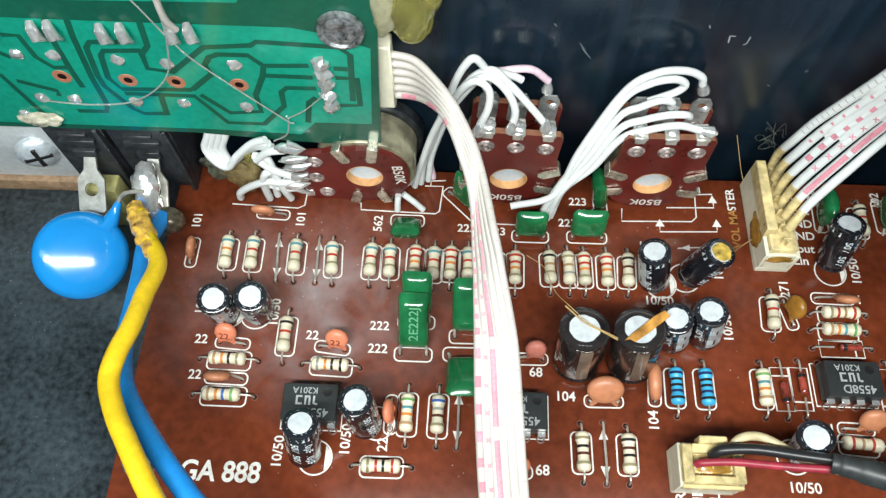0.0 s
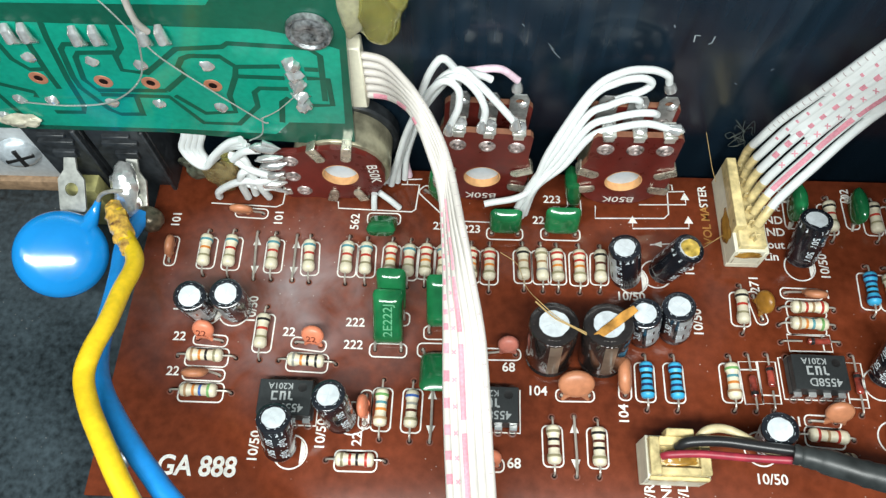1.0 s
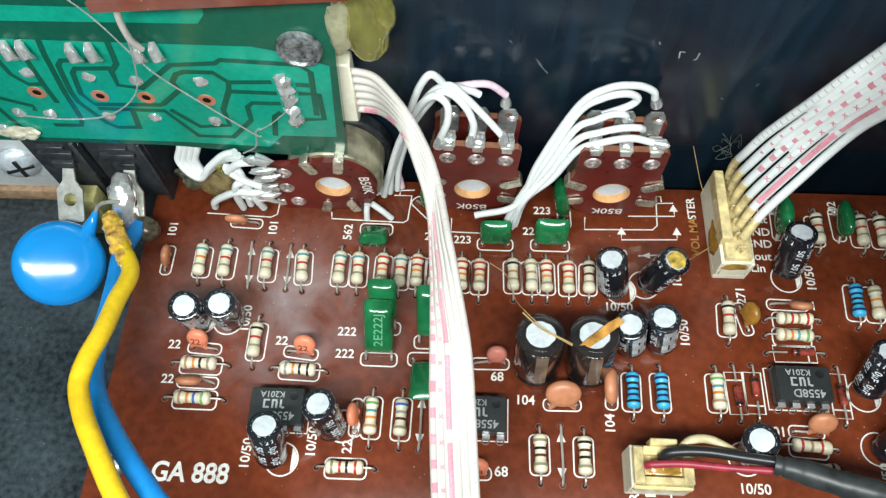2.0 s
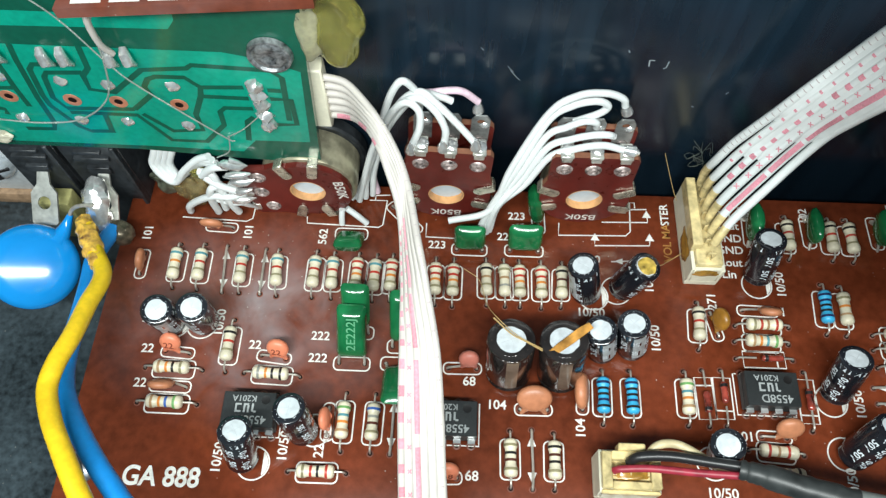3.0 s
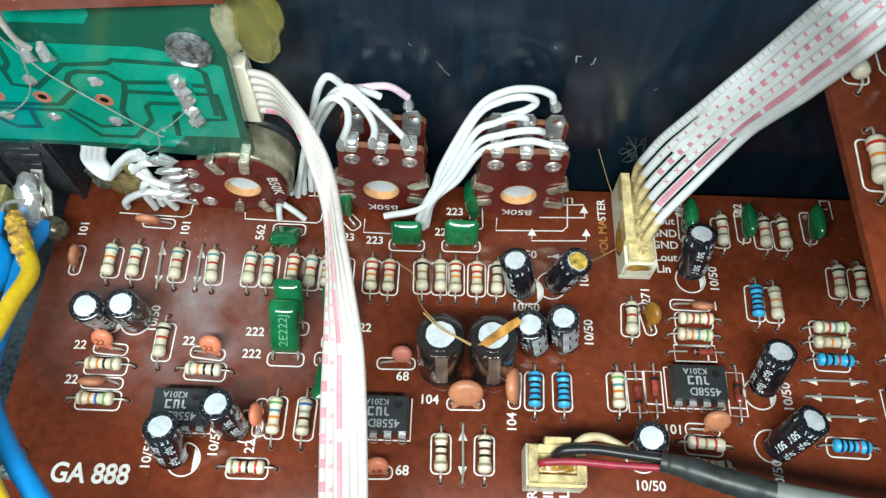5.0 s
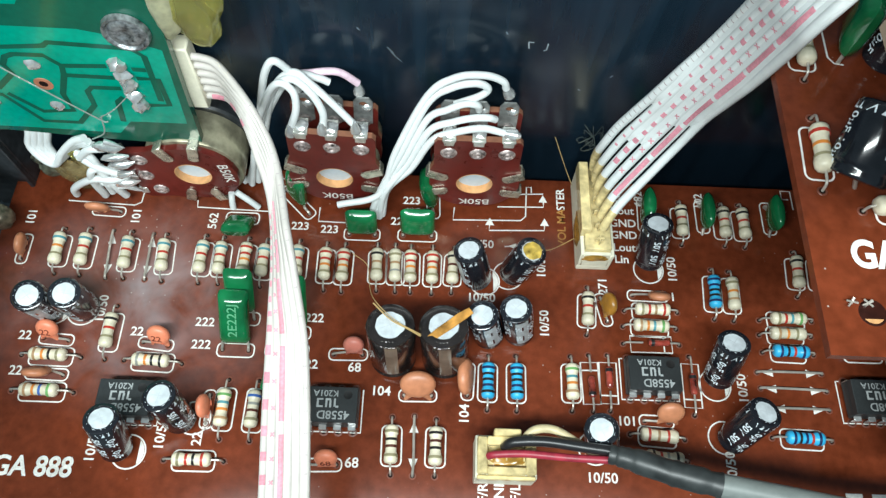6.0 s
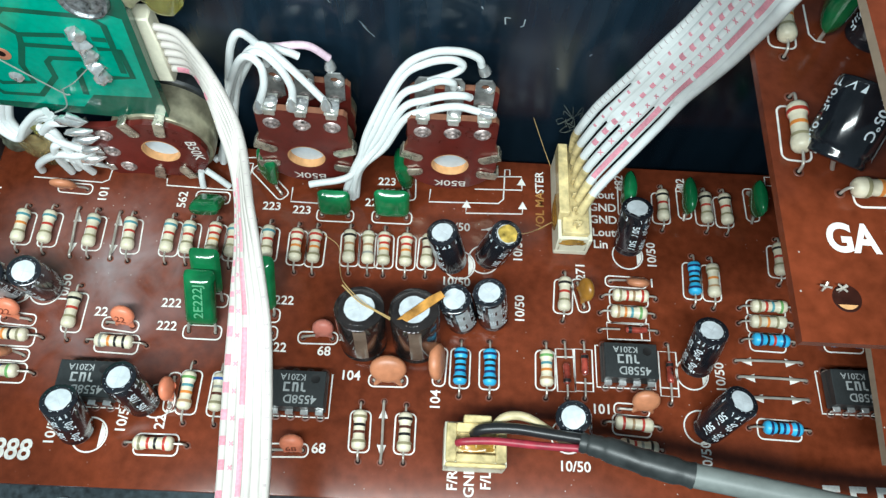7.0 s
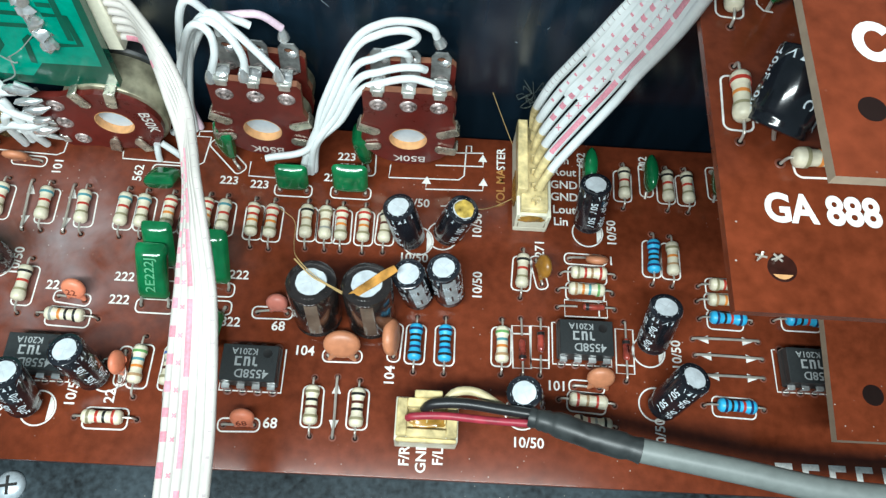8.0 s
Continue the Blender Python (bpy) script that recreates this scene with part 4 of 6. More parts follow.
def solder_blob(r, flat=0.6, seed=0, rough=0.14):
    bm = lathe([(0, 0), (r * 1.1, 0), (r * 1.15, r * 0.15 * flat), (r * 0.9, r * 0.5 * flat), (r * 0.5, r * 0.85 * flat), (0, r * flat)], 16)
    for v in bm.verts:
        v.co += rough * r * noise.noise_vector(v.co * 1.1 + Vector((seed, 0, 0)))
    return bm


def eyelet_tab(w, base, top, hole):
    """An upright solder tag with a rounded head and an eye in it."""
    poly = [(-w / 2, base), (w / 2, base), (w / 2, top - w * 0.35), (w * 0.3, top), (-w * 0.3, top), (-w / 2, top - w * 0.35)]
    return holed_plate(poly, 0, top - w * 0.5, hole, -1.95, -1.6, 20)


def potentiometer(x, y, z, turn, label, gap=6.4, edge=POT_EDGE, rise=14.2, pitch=10.3, sealed=False):
    """A potentiometer seen from its back: plates, cans, lugs and terminals. turn spins it about its shaft; sealed: one wide can, no second plate."""
    root = thing("potentiometer", at(x, y, z, 90, 0, 0) @ pose(0, 0, 0, 0, 0, turn), label, "potentiometer", "potentiometers on the front panel")
    for k, depth in enumerate((0.0,) if sealed else (0.0, -gap)):
        m = at(0, 0, depth)
        part("rear_plate" if k == 0 else "inner_plate", holed_plate(pot_outline(rise), 0, 0, 3.35, -1.2, 0), POT_PLATE, root, m=m, smooth=False, second=edge)
        for i in range(3):
            px = -5.2 + 5.2 * i
            if k == 0:
                # a tinned clip folded over the plate's edge, with a solder pillow on its top
                bm = bmesh.new()
                box(bm, px - 1.2, px + 1.2, rise - 0.2, rise + 0.35, -3.2, 0.3, 0.12, 1)
                box(bm, px - 0.95, px + 0.95, rise - 1.25, rise + 0.2, 0.02, 0.36, 0.12, 1)
                part("terminal", bm, PLATED, root, m=m)
                part("solder", solder_blob(1.05, 0.55, i), SOLDER, root, m=m @ at(px + 0.1, rise + 0.3, -1.5, -90, 0, 0))
            else:
                part("terminal", eyelet_tab(3.4, 10.0, 17.2, 0.75), TAG, root, m=m @ at(px, 0, 1.9), smooth=False, second=TAG)
                part("solder", solder_blob(0.8, 0.8, i + 7), SOLDER, root, m=m @ at(px + 0.7, 14.6, 0.25))
            part("rivet", lathe([(0, 0.25), (0.35, 0.2), (0.6, 0.45), (0.85, 0.22), (1.15, 0.34), (1.42, 0.2), (1.55, 0.0)], 20), RIVET, root, m=m @ at(px, pitch - (0.9 if sealed and i != 1 else 0.0), 0.0))
        if sealed:
            part("can", lathe([(8.2, -1.25), (9.2, -1.3), (9.45, -1.7), (9.45, -8.4), (9.0, -8.6), (0, -8.6)], 48), OLD_METAL, root)
            part("bush", lathe([(7.0, -8.5), (10.2, -8.5), (10.6, -9.0), (10.6, -11.2), (9.8, -11.6), (0, -11.6)], 48), JACK_BLACK, root)
        else:
            part("can", lathe([(7.9, -1.52), (8.25, -1.55), (8.3, 1.2 - gap), (8.0, 1.0 - gap), (0, 1.0 - gap)], 40), OLD_METAL, root, m=m)
        if k == 0:
            part("bore_ring", lathe([(3.30, -1.9), (3.32, -0.05), (3.36, 0.02), (3.48, 0.02), (3.5, -0.1)], 40), HOLE_RIM, root)
            part("rotor", lathe([(0, -1.55), (3.28, -1.55), (3.29, -1.9)], 32), POT_SHAFT, root)
            for sx, sy, a in ((-7.0, 2.9, 160), (-7.0, -2.6, 194), (7.0, 2.9, 22), (7.0, -2.6, -14)):
                part("clamp_lug", lug(1.9, 4.1, 0.4), LUG, root, m=at(sx, sy, 0.0, 0, 0, a))
    lettering("B50K", 2.8, SILK, root, at(0.3, -6.5, 0.03, 0, 0, 180), 0.03)
    if not sealed:
        part("mounting_face", lathe([(0, -11.6), (8.0, -11.6), (8.0, -11.2), (4.4, -11.2), (4.4, -12.1)], 32), OLD_METAL, root)
    return root


potentiometer(-40.4, 52.6, 9.9, 95, "brown potentiometer turned sideways under the green board", 5.6, POT_PLATE, 12.2, 9.3, True)
potentiometer(-13.4, 52.7, 10.4, -3, "brown dual potentiometer with white wires on its terminals")
potentiometer(13.2, 52.6, 10.4, 0, "brown dual potentiometer with white wires bundled to one side")


# ---- wires ----
def wire(points, r, mat, label, category="wire", group="", tip=None, name="wire"):
    root = thing(name, at(*points[0]), label, category, group)
    o = Vector(points[0])
    part("insulation", tube(smooth_path([Vector(p) - o for p in points], 9), r, 12), mat, root)
    if tip:
        e, d = Vector(points[-1]) - o, (Vector(points[-1]) - Vector(points[-2])).normalized()
        part("solder_tip", tube([e - d * 0.2, e + d * 0.8, e + d * 2.0, e + d * 2.9], [0.5, 0.95, 1.1, 0.4], 12), SOLDER, root)
    return root


W = "white insulated wire soldered to a potentiometer terminal"
G = "white potentiometer wires"
R_W = 0.66
start = [(-12.8, 48.6, 7.4), (-6.8, 49.4, 2.2), (-6.0, 49.6, 1.2), (-5.2, 49.8, 1.0), (-4.6, 50.1, 1.4)]
ends = [[(4.0, 57.0, 31.0), (8.6, 58.5, 34.2), (13.4, 59.4, 34.0), (16.6, 59.8, 32.2), (17.4, 59.9, 30.2)],
        [(4.0, 56.5, 29.6), (8.0, 58.0, 32.2), (12.0, 58.8, 32.6), (14.2, 59.0, 31.2), (13.0, 58.6, 29.6), (8.6, 57.6, 28.2)],
        [(4.0, 55.5, 26.4), (7.5, 56.6, 28.0), (10.4, 57.2, 29.0), (12.6, 57.6, 28.2), (13.0, 58.0, 26.4)],
        [(4.5, 54.5, 24.6), (8.5, 55.2, 26.4), (12.0, 55.2, 27.8), (14.6, 55.2, 28.0), (15.8, 55.8, 26.8)],
        [(5.0, 53.6, 23.0), (9.0, 53.8, 25.4), (13.5, 53.4, 27.4), (17.4, 53.2, 26.6)]]
for i in range(5):
    a = start[i]
    mid = [(-5.2 + 0.5 * i + (0.4 if i == 0 else 0), 50.4 + 0.5 * (i % 3), 9.0 + 0.3 * i), (-1.5 + 0.7 * i, 53.2 - 0.25 * i, 19.5 - 0.9 * i)]
    wire([a, *mid, *ends[i]], R_W, PVC_WHITE, W, group=G, tip=i in (0, 4))
pot2 = [[(-19.3, 53.6, 25.8), (-18.0, 54.4, 29.6), (-18.2, 55.4, 33.0), (-20.6, 56.4, 33.6), (-23.6, 57.2, 28.5), (-27.4, 57.6, 18.0), (-30.2, 57.2, 7.0), (-31.6, 56.4, 0.8)],
        [(-13.8, 53.6, 25.8), (-13.6, 54.2, 29.4), (-15.4, 55.4, 33.0), (-18.6, 56.8, 34.4), (-22.4, 57.6, 30.0), (-26.0, 58.2, 21.0), (-29.4, 58.0, 8.5), (-30.4, 57.2, 0.8)],
        [(-8.6, 53.9, 26.6), (-11.4, 55.0, 29.8), (-15.0, 56.4, 33.4), (-18.2, 57.8, 34.8), (-22.6, 58.6, 28.6), (-27.6, 58.8, 11.0), (-29.0, 58.0, 0.8)],
        [(-18.4, 59.4, 28.2), (-18.2, 58.6, 32.6), (-20.4, 57.6, 37.6), (-22.2, 57.4, 36.0), (-24.4, 57.8, 29.0), (-28.0, 58.0, 14.0), (-32.2, 57.0, 1.0)],
        [(-12.6, 58.6, 31.6), (-14.4, 58.6, 32.6), (-18.0, 58.8, 33.0), (-22.0, 59.0, 27.6), (-26.6, 59.2, 17.0), (-30.6, 58.6, 3.0), (-33.4, 56.8, 0.8)]]
for p in pot2:
    wire(p, R_W, PVC_WHITE, W, group=G, tip=False)
wire([(-8.0, 60.2, 29.6), (-11.2, 60.2, 32.4), (-15.5, 60.0, 32.2), (-19.5, 59.6, 31.0), (-25.0, 60.0, 22.0), (-28.4, 59.6, 8.0), (-28.0, 58.6, 0.8)], R_W, material("wire_pinkish", (0.70, 0.52, 0.60), 0.42, vary=0.2), "pink-printed white wire soldered to a potentiometer terminal", group=G)
for q in ((-19.6, 53.2, 25.2), (-14.0, 53.2, 26.2), (-8.2, 53.4, 26.6), (-8.0, 60.0, 28.6)):
    root = thing("solder_joint", at(*q, 0, 0, 0), "shiny lump of solder on a terminal", "solder", "solder joints on potentiometer terminals")
    part("solder", tube([(0, 0, -1.2), (0, 0, -0.6), (0, 0, 0.2), (0, 0, 1.2)], [1.05, 0.98, 0.72, 0.3], 14), SOLDER, root)

# the tangle at the sideways potentiometer
tangle = [[(-60.1, 52.4, 16.2), (-57.5, 52.0, 15.7), (-56.9, 51.4, 11.2), (-56.2, 51.4, 6.0), (-55.8, 52.0, 2.0)],
          [(-56.2, 51.8, 12.7), (-58.4, 51.0, 12.4), (-59.7, 51.2, 8.2), (-60.2, 52.2, 1.4)],
          [(-66.2, 52.4, 1.0), (-65.4, 51.9, 3.8), (-62.6, 51.4, 7.0), (-58.7, 50.8, 9.9), (-55.5, 51.0, 9.5), (-52.4, 51.6, 10.4)],
          [(-59.0, 51.8, 15.2), (-56.6, 51.2, 13.3), (-53.6, 51.3, 11.2)],
          [(-59.6, 52.0, 15.4), (-56.5, 51.6, 18.7), (-53.6, 51.6, 19.4)],
          [(-58.2, 52.6, 12.8), (-57.9, 52.0, 8.0), (-58.4, 52.4, 2.6)],
          [(-53.6, 51.6, 6.8), (-56.4, 51.8, 6.2), (-60.6, 52.6, 6.6)]]
for p in tangle:
    wire(p, 0.74, PVC_WHITE, "white wire stub pressed against the sideways potentiometer", group="white wire stubs")
# the flat bundle that loops out from behind the green board
loop_a = smooth_path([(-68.0, 56.0, 26.0), (-67.8, 55.0, 19.8), (-69.7, 54.6, 14.9), (-68.3, 53.6, 11.8), (-66.0, 53.0, 11.2), (-63.5, 53.2, 14.7), (-60.0, 53.4, 18.4), (-57.0, 53.0, 20.4)], 8)
loop_b = smooth_path([(-64.6, 56.4, 26.0), (-64.5, 55.4, 20.0), (-66.6, 55.2, 14.7), (-66.3, 54.6, 12.0), (-65.2, 54.2, 11.4), (-62.4, 54.2, 14.2), (-59.2, 54.0, 16.8), (-55.6, 52.6, 17.6)], 8)
root = thing("ribbon_cable", at(0, 0, 0), "short white flat ribbon cable looped to the sideways potentiometer", "ribbon cable")
for k in range(4):
    part("strand", tube([p.lerp(q, k / 3) for p, q in zip(loop_a, loop_b)], 0.72, 10), PVC_WHITE, root)
for q, turn, s, size in (((-52.6, 51.4, 20.2), 8, 1, 1.0), ((-52.6, 51.3, 17.0), -12, 2, 0.9), ((-52.4, 51.3, 14.6), -16, 4, 0.85), ((-53.0, 51.2, 11.6), -22, 5, 0.8), ((-53.4, 51.2, 8.4), -8, 3, 0.95)):
    root = thing("solder_joint", at(*q, 0, turn, 0), "stretched shiny lump of solder on a terminal", "solder", "solder joints on potentiometer terminals")
    bm = tube([(-2.6, 0, -0.2), (-1.6, 0, 0.1), (0.0, 0, 0.1), (1.4, 0, -0.2), (2.8, 0.3, -0.3)], [0.3 * size, 0.8 * size, 1.05 * size, 0.7 * size, 0.2], 12)
    for v in bm.verts:
        v.co += 0.42 * noise.noise_vector(v.co * 1.3 + Vector((s * 3.1, 0, 0)))
    part("solder", bm, SOLDER, root)
for x, z, a in ((-51.4, 20.8, 30), (-51.8, 16.4, 35), (-52.4, 11.0, 30), (-52.9, 5.6, 32)):
    root = thing("solder_spike", at(x, 51.6, z, 0, a, 0), "thin pointed tab of solder at the potentiometer's edge", "solder", "solder spikes")
    part("spike", tube([(-1.6, 0, 0), (0.2, 0, 0), (2.0, 0, 0)], [0.6, 0.5, 0.08], 8), SOLDER, root)
for p in ([(-33.4, 52.2, 4.6), (-31.4, 51.6, 2.8), (-29.6, 51.2, 0.5)], [(-34.4, 52.2, 4.2), (-34.6, 51.4, 2.2), (-34.7, 50.9, 0.4)]):
    wire(p, 0.62, PVC_WHITE, "short white wire end in front of a potentiometer", group="white wire stubs")


# ---- ribbon cables ----
def ribbon(first, last, n, mat, label, r=0.82):
    """n strands side by side between two edge paths, each strand a part."""
    root = thing("ribbon_cable", at(0, 0, 0), label, "ribbon cable")
    lines = []
    a, b = smooth_path(first, 8), smooth_path(last, 8)
    for i in range(n):
        t = i / (n - 1)
        pts = [p.lerp(q, t) for p, q in zip(a, b)]
        lines.append(pts)
        part("strand", tube(pts, r, 10), mat, root)
    return root, lines, a, b


def ribbon_web(lines, shares, half):
    """The insulation that joins neighbouring strands, each pair from its own split onwards."""
    bm = bmesh.new()
    n = len(lines[0])
    for k, share in enumerate(shares):
        row = None
        i0 = int(n * share)
        for i in range(i0, n):
            a, b = lines[k][i], lines[k + 1][i]
            ahead = lines[k][min(i + 1, n - 1)] - lines[k][max(i - 1, 0)]
            nrm = ahead.cross(b - a).normalized() * half * min(1.0, 0.15 + 0.3 * (i - i0))
            now = [bm.verts.new(c) for c in (a + nrm, b + nrm, b - nrm, a - nrm)]
            if row:
                for q in range(4):
                    bm.faces.new((row[q], row[(q + 1) % 4], now[(q + 1) % 4], now[q]))
            row = now
    return bm


def crosses_on(root, pts, side, r, shares, size, mat=None):
    """Small printed x marks along one strand."""
    n = len(pts) - 1
    for u in shares:
        i = min(n - 1, int(u * n))
        c, d = pts[i].lerp(pts[i + 1], u * n - i), (pts[i + 1] - pts[i]).normalized()
        nrm = (side - d * side.dot(d)).normalized()
        sd = d.cross(nrm)
        bm = bmesh.new()
        for q, turn in enumerate((-0.75, 0.75)):
            e = d * math.cos(turn) + sd * math.sin(turn)
            f = d * -math.sin(turn) + sd * math.cos(turn)
            base = c + nrm * (r + 0.03 + 0.01 * q)
            bm.faces.new([bm.verts.new(base + e * size * a + f * 0.11 * b) for a, b in ((-1, -1), (1, -1), (1, 1), (-1, 1))])
        part("printed_cross", bm, mat or PINK_INK, root)


def print_on(root, pts, side, r, spans, width, mat=None):
    """Printed dashes along one strand: each span runs from one share of its length to another."""
    n = len(pts) - 1

    def at_share(u):
        k = min(n - 1e-6, max(0, u * n))
        i = int(k)
        return pts[i].lerp(pts[i + 1], k - i), (pts[i + 1] - pts[i]).normalized()
    for u0, u1 in spans:
        bm = bmesh.new()
        steps = max(2, int((u1 - u0) * n * 2) + 1)
        prev = None
        for s in range(steps + 1):
            c, d = at_share(u0 + (u1 - u0) * s / steps)
            nrm = (side - d * side.dot(d)).normalized()
            sd = d.cross(nrm)
            row = []
            for k in range(4):
                a = (k / 3 - 0.5) * width / r
                row.append(bm.verts.new(c + (r + 0.025) * (nrm * math.cos(a) + sd * math.sin(a))))
            if prev:
                for k in range(3):
                    bm.faces.new((prev[k], prev[k + 1], row[k + 1], row[k]))
            prev = row
        part("printed_dash", bm, mat or PINK_INK, root)


FIRST = [(-34.6, 57.5, 28.4), (-30.0, 56.0, 29.8), (-26.0, 50.4, 34.2), (-23.8, 46.4, 34.6), (-22.1, 42.6, 33.0), (-20.8, 39.6, 30.8), (-20.0, 36.6, 28.4), (-19.6, 33.4, 26.2), (-19.4, 30.3, 24.9), (-19.1, 26.5, 24.0), (-18.9, 21.5, 23.2), (-18.7, 16.7, 22.3), (-18.4, 8.5, 20.8), (-17.9, 0.5, 19.7), (-17.3, -7.0, 19.2), (-16.4, -20.0, 19.6), (-15.4, -38.0, 22.0)]
LAST = [(-34.6, 57.5, 38.4), (-30.2, 56.4, 38.4), (-27.0, 53.4, 37.9), (-24.1, 50.0, 36.8), (-22.1, 47.4, 34.9), (-20.3, 44.3, 33.0), (-19.0, 40.8, 31.5), (-17.9, 36.3, 30.5), (-17.0, 32.2, 29.6), (-16.1, 28.7, 28.4), (-15.4, 25.6, 26.9), (-13.4, 16.5, 23.4), (-12.5, 8.7, 20.7), (-11.9, 1.0, 18.7), (-11.3, -6.4, 17.9), (-10.4, -20.0, 18.2), (-9.4, -38.0, 20.5)]
rib_front, strands, _, _ = ribbon(FIRST, LAST, 6, PVC_CREAM, "cream-white flat ribbon cable with pink printed dashes", 0.66)
part("web", ribbon_web(strands, (0.44, 0.40, 0.36, 0.38, 0.34), 0.5), PVC_CREAM, rib_front, "flat web between the strands")
UP = Vector((0.0, -0.25, 1.0))
print_on(rib_front, strands[2], UP, 0.66, [(0.40 + 0.100 * k, 0.485 + 0.100 * k) for k in range(6)], 0.95)
print_on(rib_front, strands[0], UP, 0.66, [(0.40 + 0.030 * k, 0.412 + 0.030 * k) for k in range(19)], 0.95)
crosses_on(rib_front, strands[1], UP, 0.66, [0.41 + 0.030 * k for k in range(19)], 0.40)
print_on(rib_front, strands[5], UP, 0.66, [(0.20 + 0.026 * k, 0.202 + 0.026 * k) for k in range(28)], 0.45, material("pencil_marks", (0.42, 0.36, 0.36), 0.6))
print_on(rib_front, strands[0], Vector((-0.6, -0.6, 0.3)), 0.66, [(0.03, 0.07), (0.10, 0.13), (0.16, 0.18)], 0.9)

LOW6 = [(37.6, 44.8, 9.0), (38.4, 45.8, 11.2), (40.2, 47.8, 13.8), (44.5, 50.8, 20.4), (47.8, 53.0, 25.8), (49.4, 52.8, 33.0), (49.8, 50.2, 41.0), (49.4, 46.6, 49.7), (48.7, 43.4, 57.5), (47.8, 40.4, 64.5), (46.8, 37.4, 71.5), (47.6, 34.6, 83.0)]
TOP6 = [(36.6, 58.2, 9.0), (36.2, 58.2, 13.5), (36.5, 57.4, 18.5), (37.7, 57.2, 24.0), (39.3, 56.8, 29.0), (41.3, 56.2, 35.2), (43.2, 55.6, 41.5), (45.0, 55.0, 47.2), (45.8, 53.2, 54.0), (45.4, 50.0, 61.5), (44.6, 45.8, 70.0), (46.0, 42.0, 82.0)]
rib_six, six, _, _ = ribbon(LOW6, TOP6, 6, PVC_WHITE, "white six-wire ribbon cable with pink printed marks")
part("web", ribbon_web(six, (0.42, 0.40, 0.30, 0.28, 0.42), 0.66), PVC_WHITE, rib_six, "flat web between the strands")
for pts in six:
    part("yellowed_end", tube(pts[:13], [0.88 - 0.004 * k for k in range(13)], 10), AGED, rib_six, "amber-stained wire end")
FACE = Vector((-0.45, -0.6, 0.6))
print_on(rib_six, six[1], FACE, 0.82, [(0.17 + 0.128 * k, 0.285 + 0.128 * k) for k in range(6)], 0.95)
crosses_on(rib_six, six[2], FACE, 0.82, [0.22 + 0.036 * k for k in range(21)], 0.55)
print_on(rib_six, six[3], FACE, 0.82, [(0.21 + 0.040 * k, 0.226 + 0.040 * k) for k in range(19)], 1.05)
print_on(rib_six, six[4], FACE, 0.82, [(0.24 + 0.040 * k, 0.247 + 0.040 * k) for k in range(18)], 0.6)
print_on(rib_six, six[5], FACE, 0.82, [(0.24 + 0.020 * k, 0.2425 + 0.020 * k) for k in range(36)], 0.8, MATS["pencil_marks"])


AMBER_RUN = material("amber_run", (0.50, 0.27, 0.05), 0.15, vary=0.4, clear=0.4, grain=500, bump=0.2)

# ---- connectors ----
def wafer(name, label, x0, x1, y0, y1, pins, along, m):
    """A shrouded plug socket with its crimp housing; pins run along x or y."""
    root = thing(name, m, label, "connector")
    bm = bmesh.new()
    box(bm, x0, x1, y0, y1, 0, 1.6, 0.15, 1)
    w = 0.7
    box(bm, x0, x0 + w, y0, y1, 1.5, 6.6, 0.12, 1)
    box(bm, x1 - w, x1, y0, y1, 1.5, 6.2, 0.12, 1)
    box(bm, x0 + w, x1 - w, y0, y0 + w, 1.5, 6.6, 0.12, 1)
    box(bm, x0 + w, x1 - w, y1 - w, y1, 1.5, 6.6, 0.12, 1)
    part("socket", bm, NYLON, root, "cream nylon socket")
    bm = bmesh.new()
    a, b, c, d = x0 + 0.75, x1 - 0.75, y0 + 0.75, y1 - 0.75
    box(bm, a, b, c, d, 1.8, 7.6 if along == "y" else 6.9, 0.2, 1)
    plug = part("plug", bm, AGED, root, "yellowed glue-stained plug")
    if along == "x":
        # a rim round a sunken floor, a latch behind and a ledge in front
        for span in ((a - 0.5, a + 1.2, c - 0.3, d + 0.3, 6.7, 8.3), (b - 1.2, b + 0.5, c - 0.3, d + 0.3, 6.7, 8.25), (a + 1.15, b - 1.15, d - 1.1, d + 0.35, 6.7, 8.35), (a + 1.15, b - 1.15, c - 0.35, c + 0.9, 6.7, 8.2)):
            part("rim", boxed(*span, bevel=0.2, seg=1), AGED, plug)
        part("latch", boxed(a + 2.2, b - 2.0, d + 0.3, d + 1.5, 6.0, 9.0, bevel=0.2, seg=1), AGED, plug)
        part("ledge", boxed(a - 0.5, b + 0.5, c - 1.0, c - 0.3, 5.4, 6.9, bevel=0.2, seg=1), AGED, plug)
    else:
        part("latch", boxed(a - 0.9, a + 1.0, c + 3.2, d + 0.5, 6.2, 9.4, bevel=0.15, seg=1), AGED, plug)
    for k in range(pins):
        t = (k + 0.5) / pins
        cx, cy = ((a + b) / 2, c + (d - c) * t) if along == "y" else (a + (b - a) * t, (c + d) / 2)
        bm = bmesh.new()
        top = 9.4 if along == "y" else 7.9
        box(bm, cx - 0.75, cx + 0.75, cy - 0.12, cy + 0.12, top - 1.6, top, 0.05, 1)
        box(bm, cx - 0.12, cx + 0.12, cy - 0.75, cy + 0.75, top - 1.6, top - 0.3, 0.05, 1)
        part("crimp_slot", bm, AGED, root)
    return root


wafer("ribbon_connector", "cream six-way connector stained with amber glue", 33.8, 40.2, 40.4, 59.6, 6, "y", at(0, 0, 0))
wafer("output_connector", "cream three-way connector with yellowed plug", 14.2, 24.4, -0.9, 6.0, 3, "x", at(0, 0, 0))


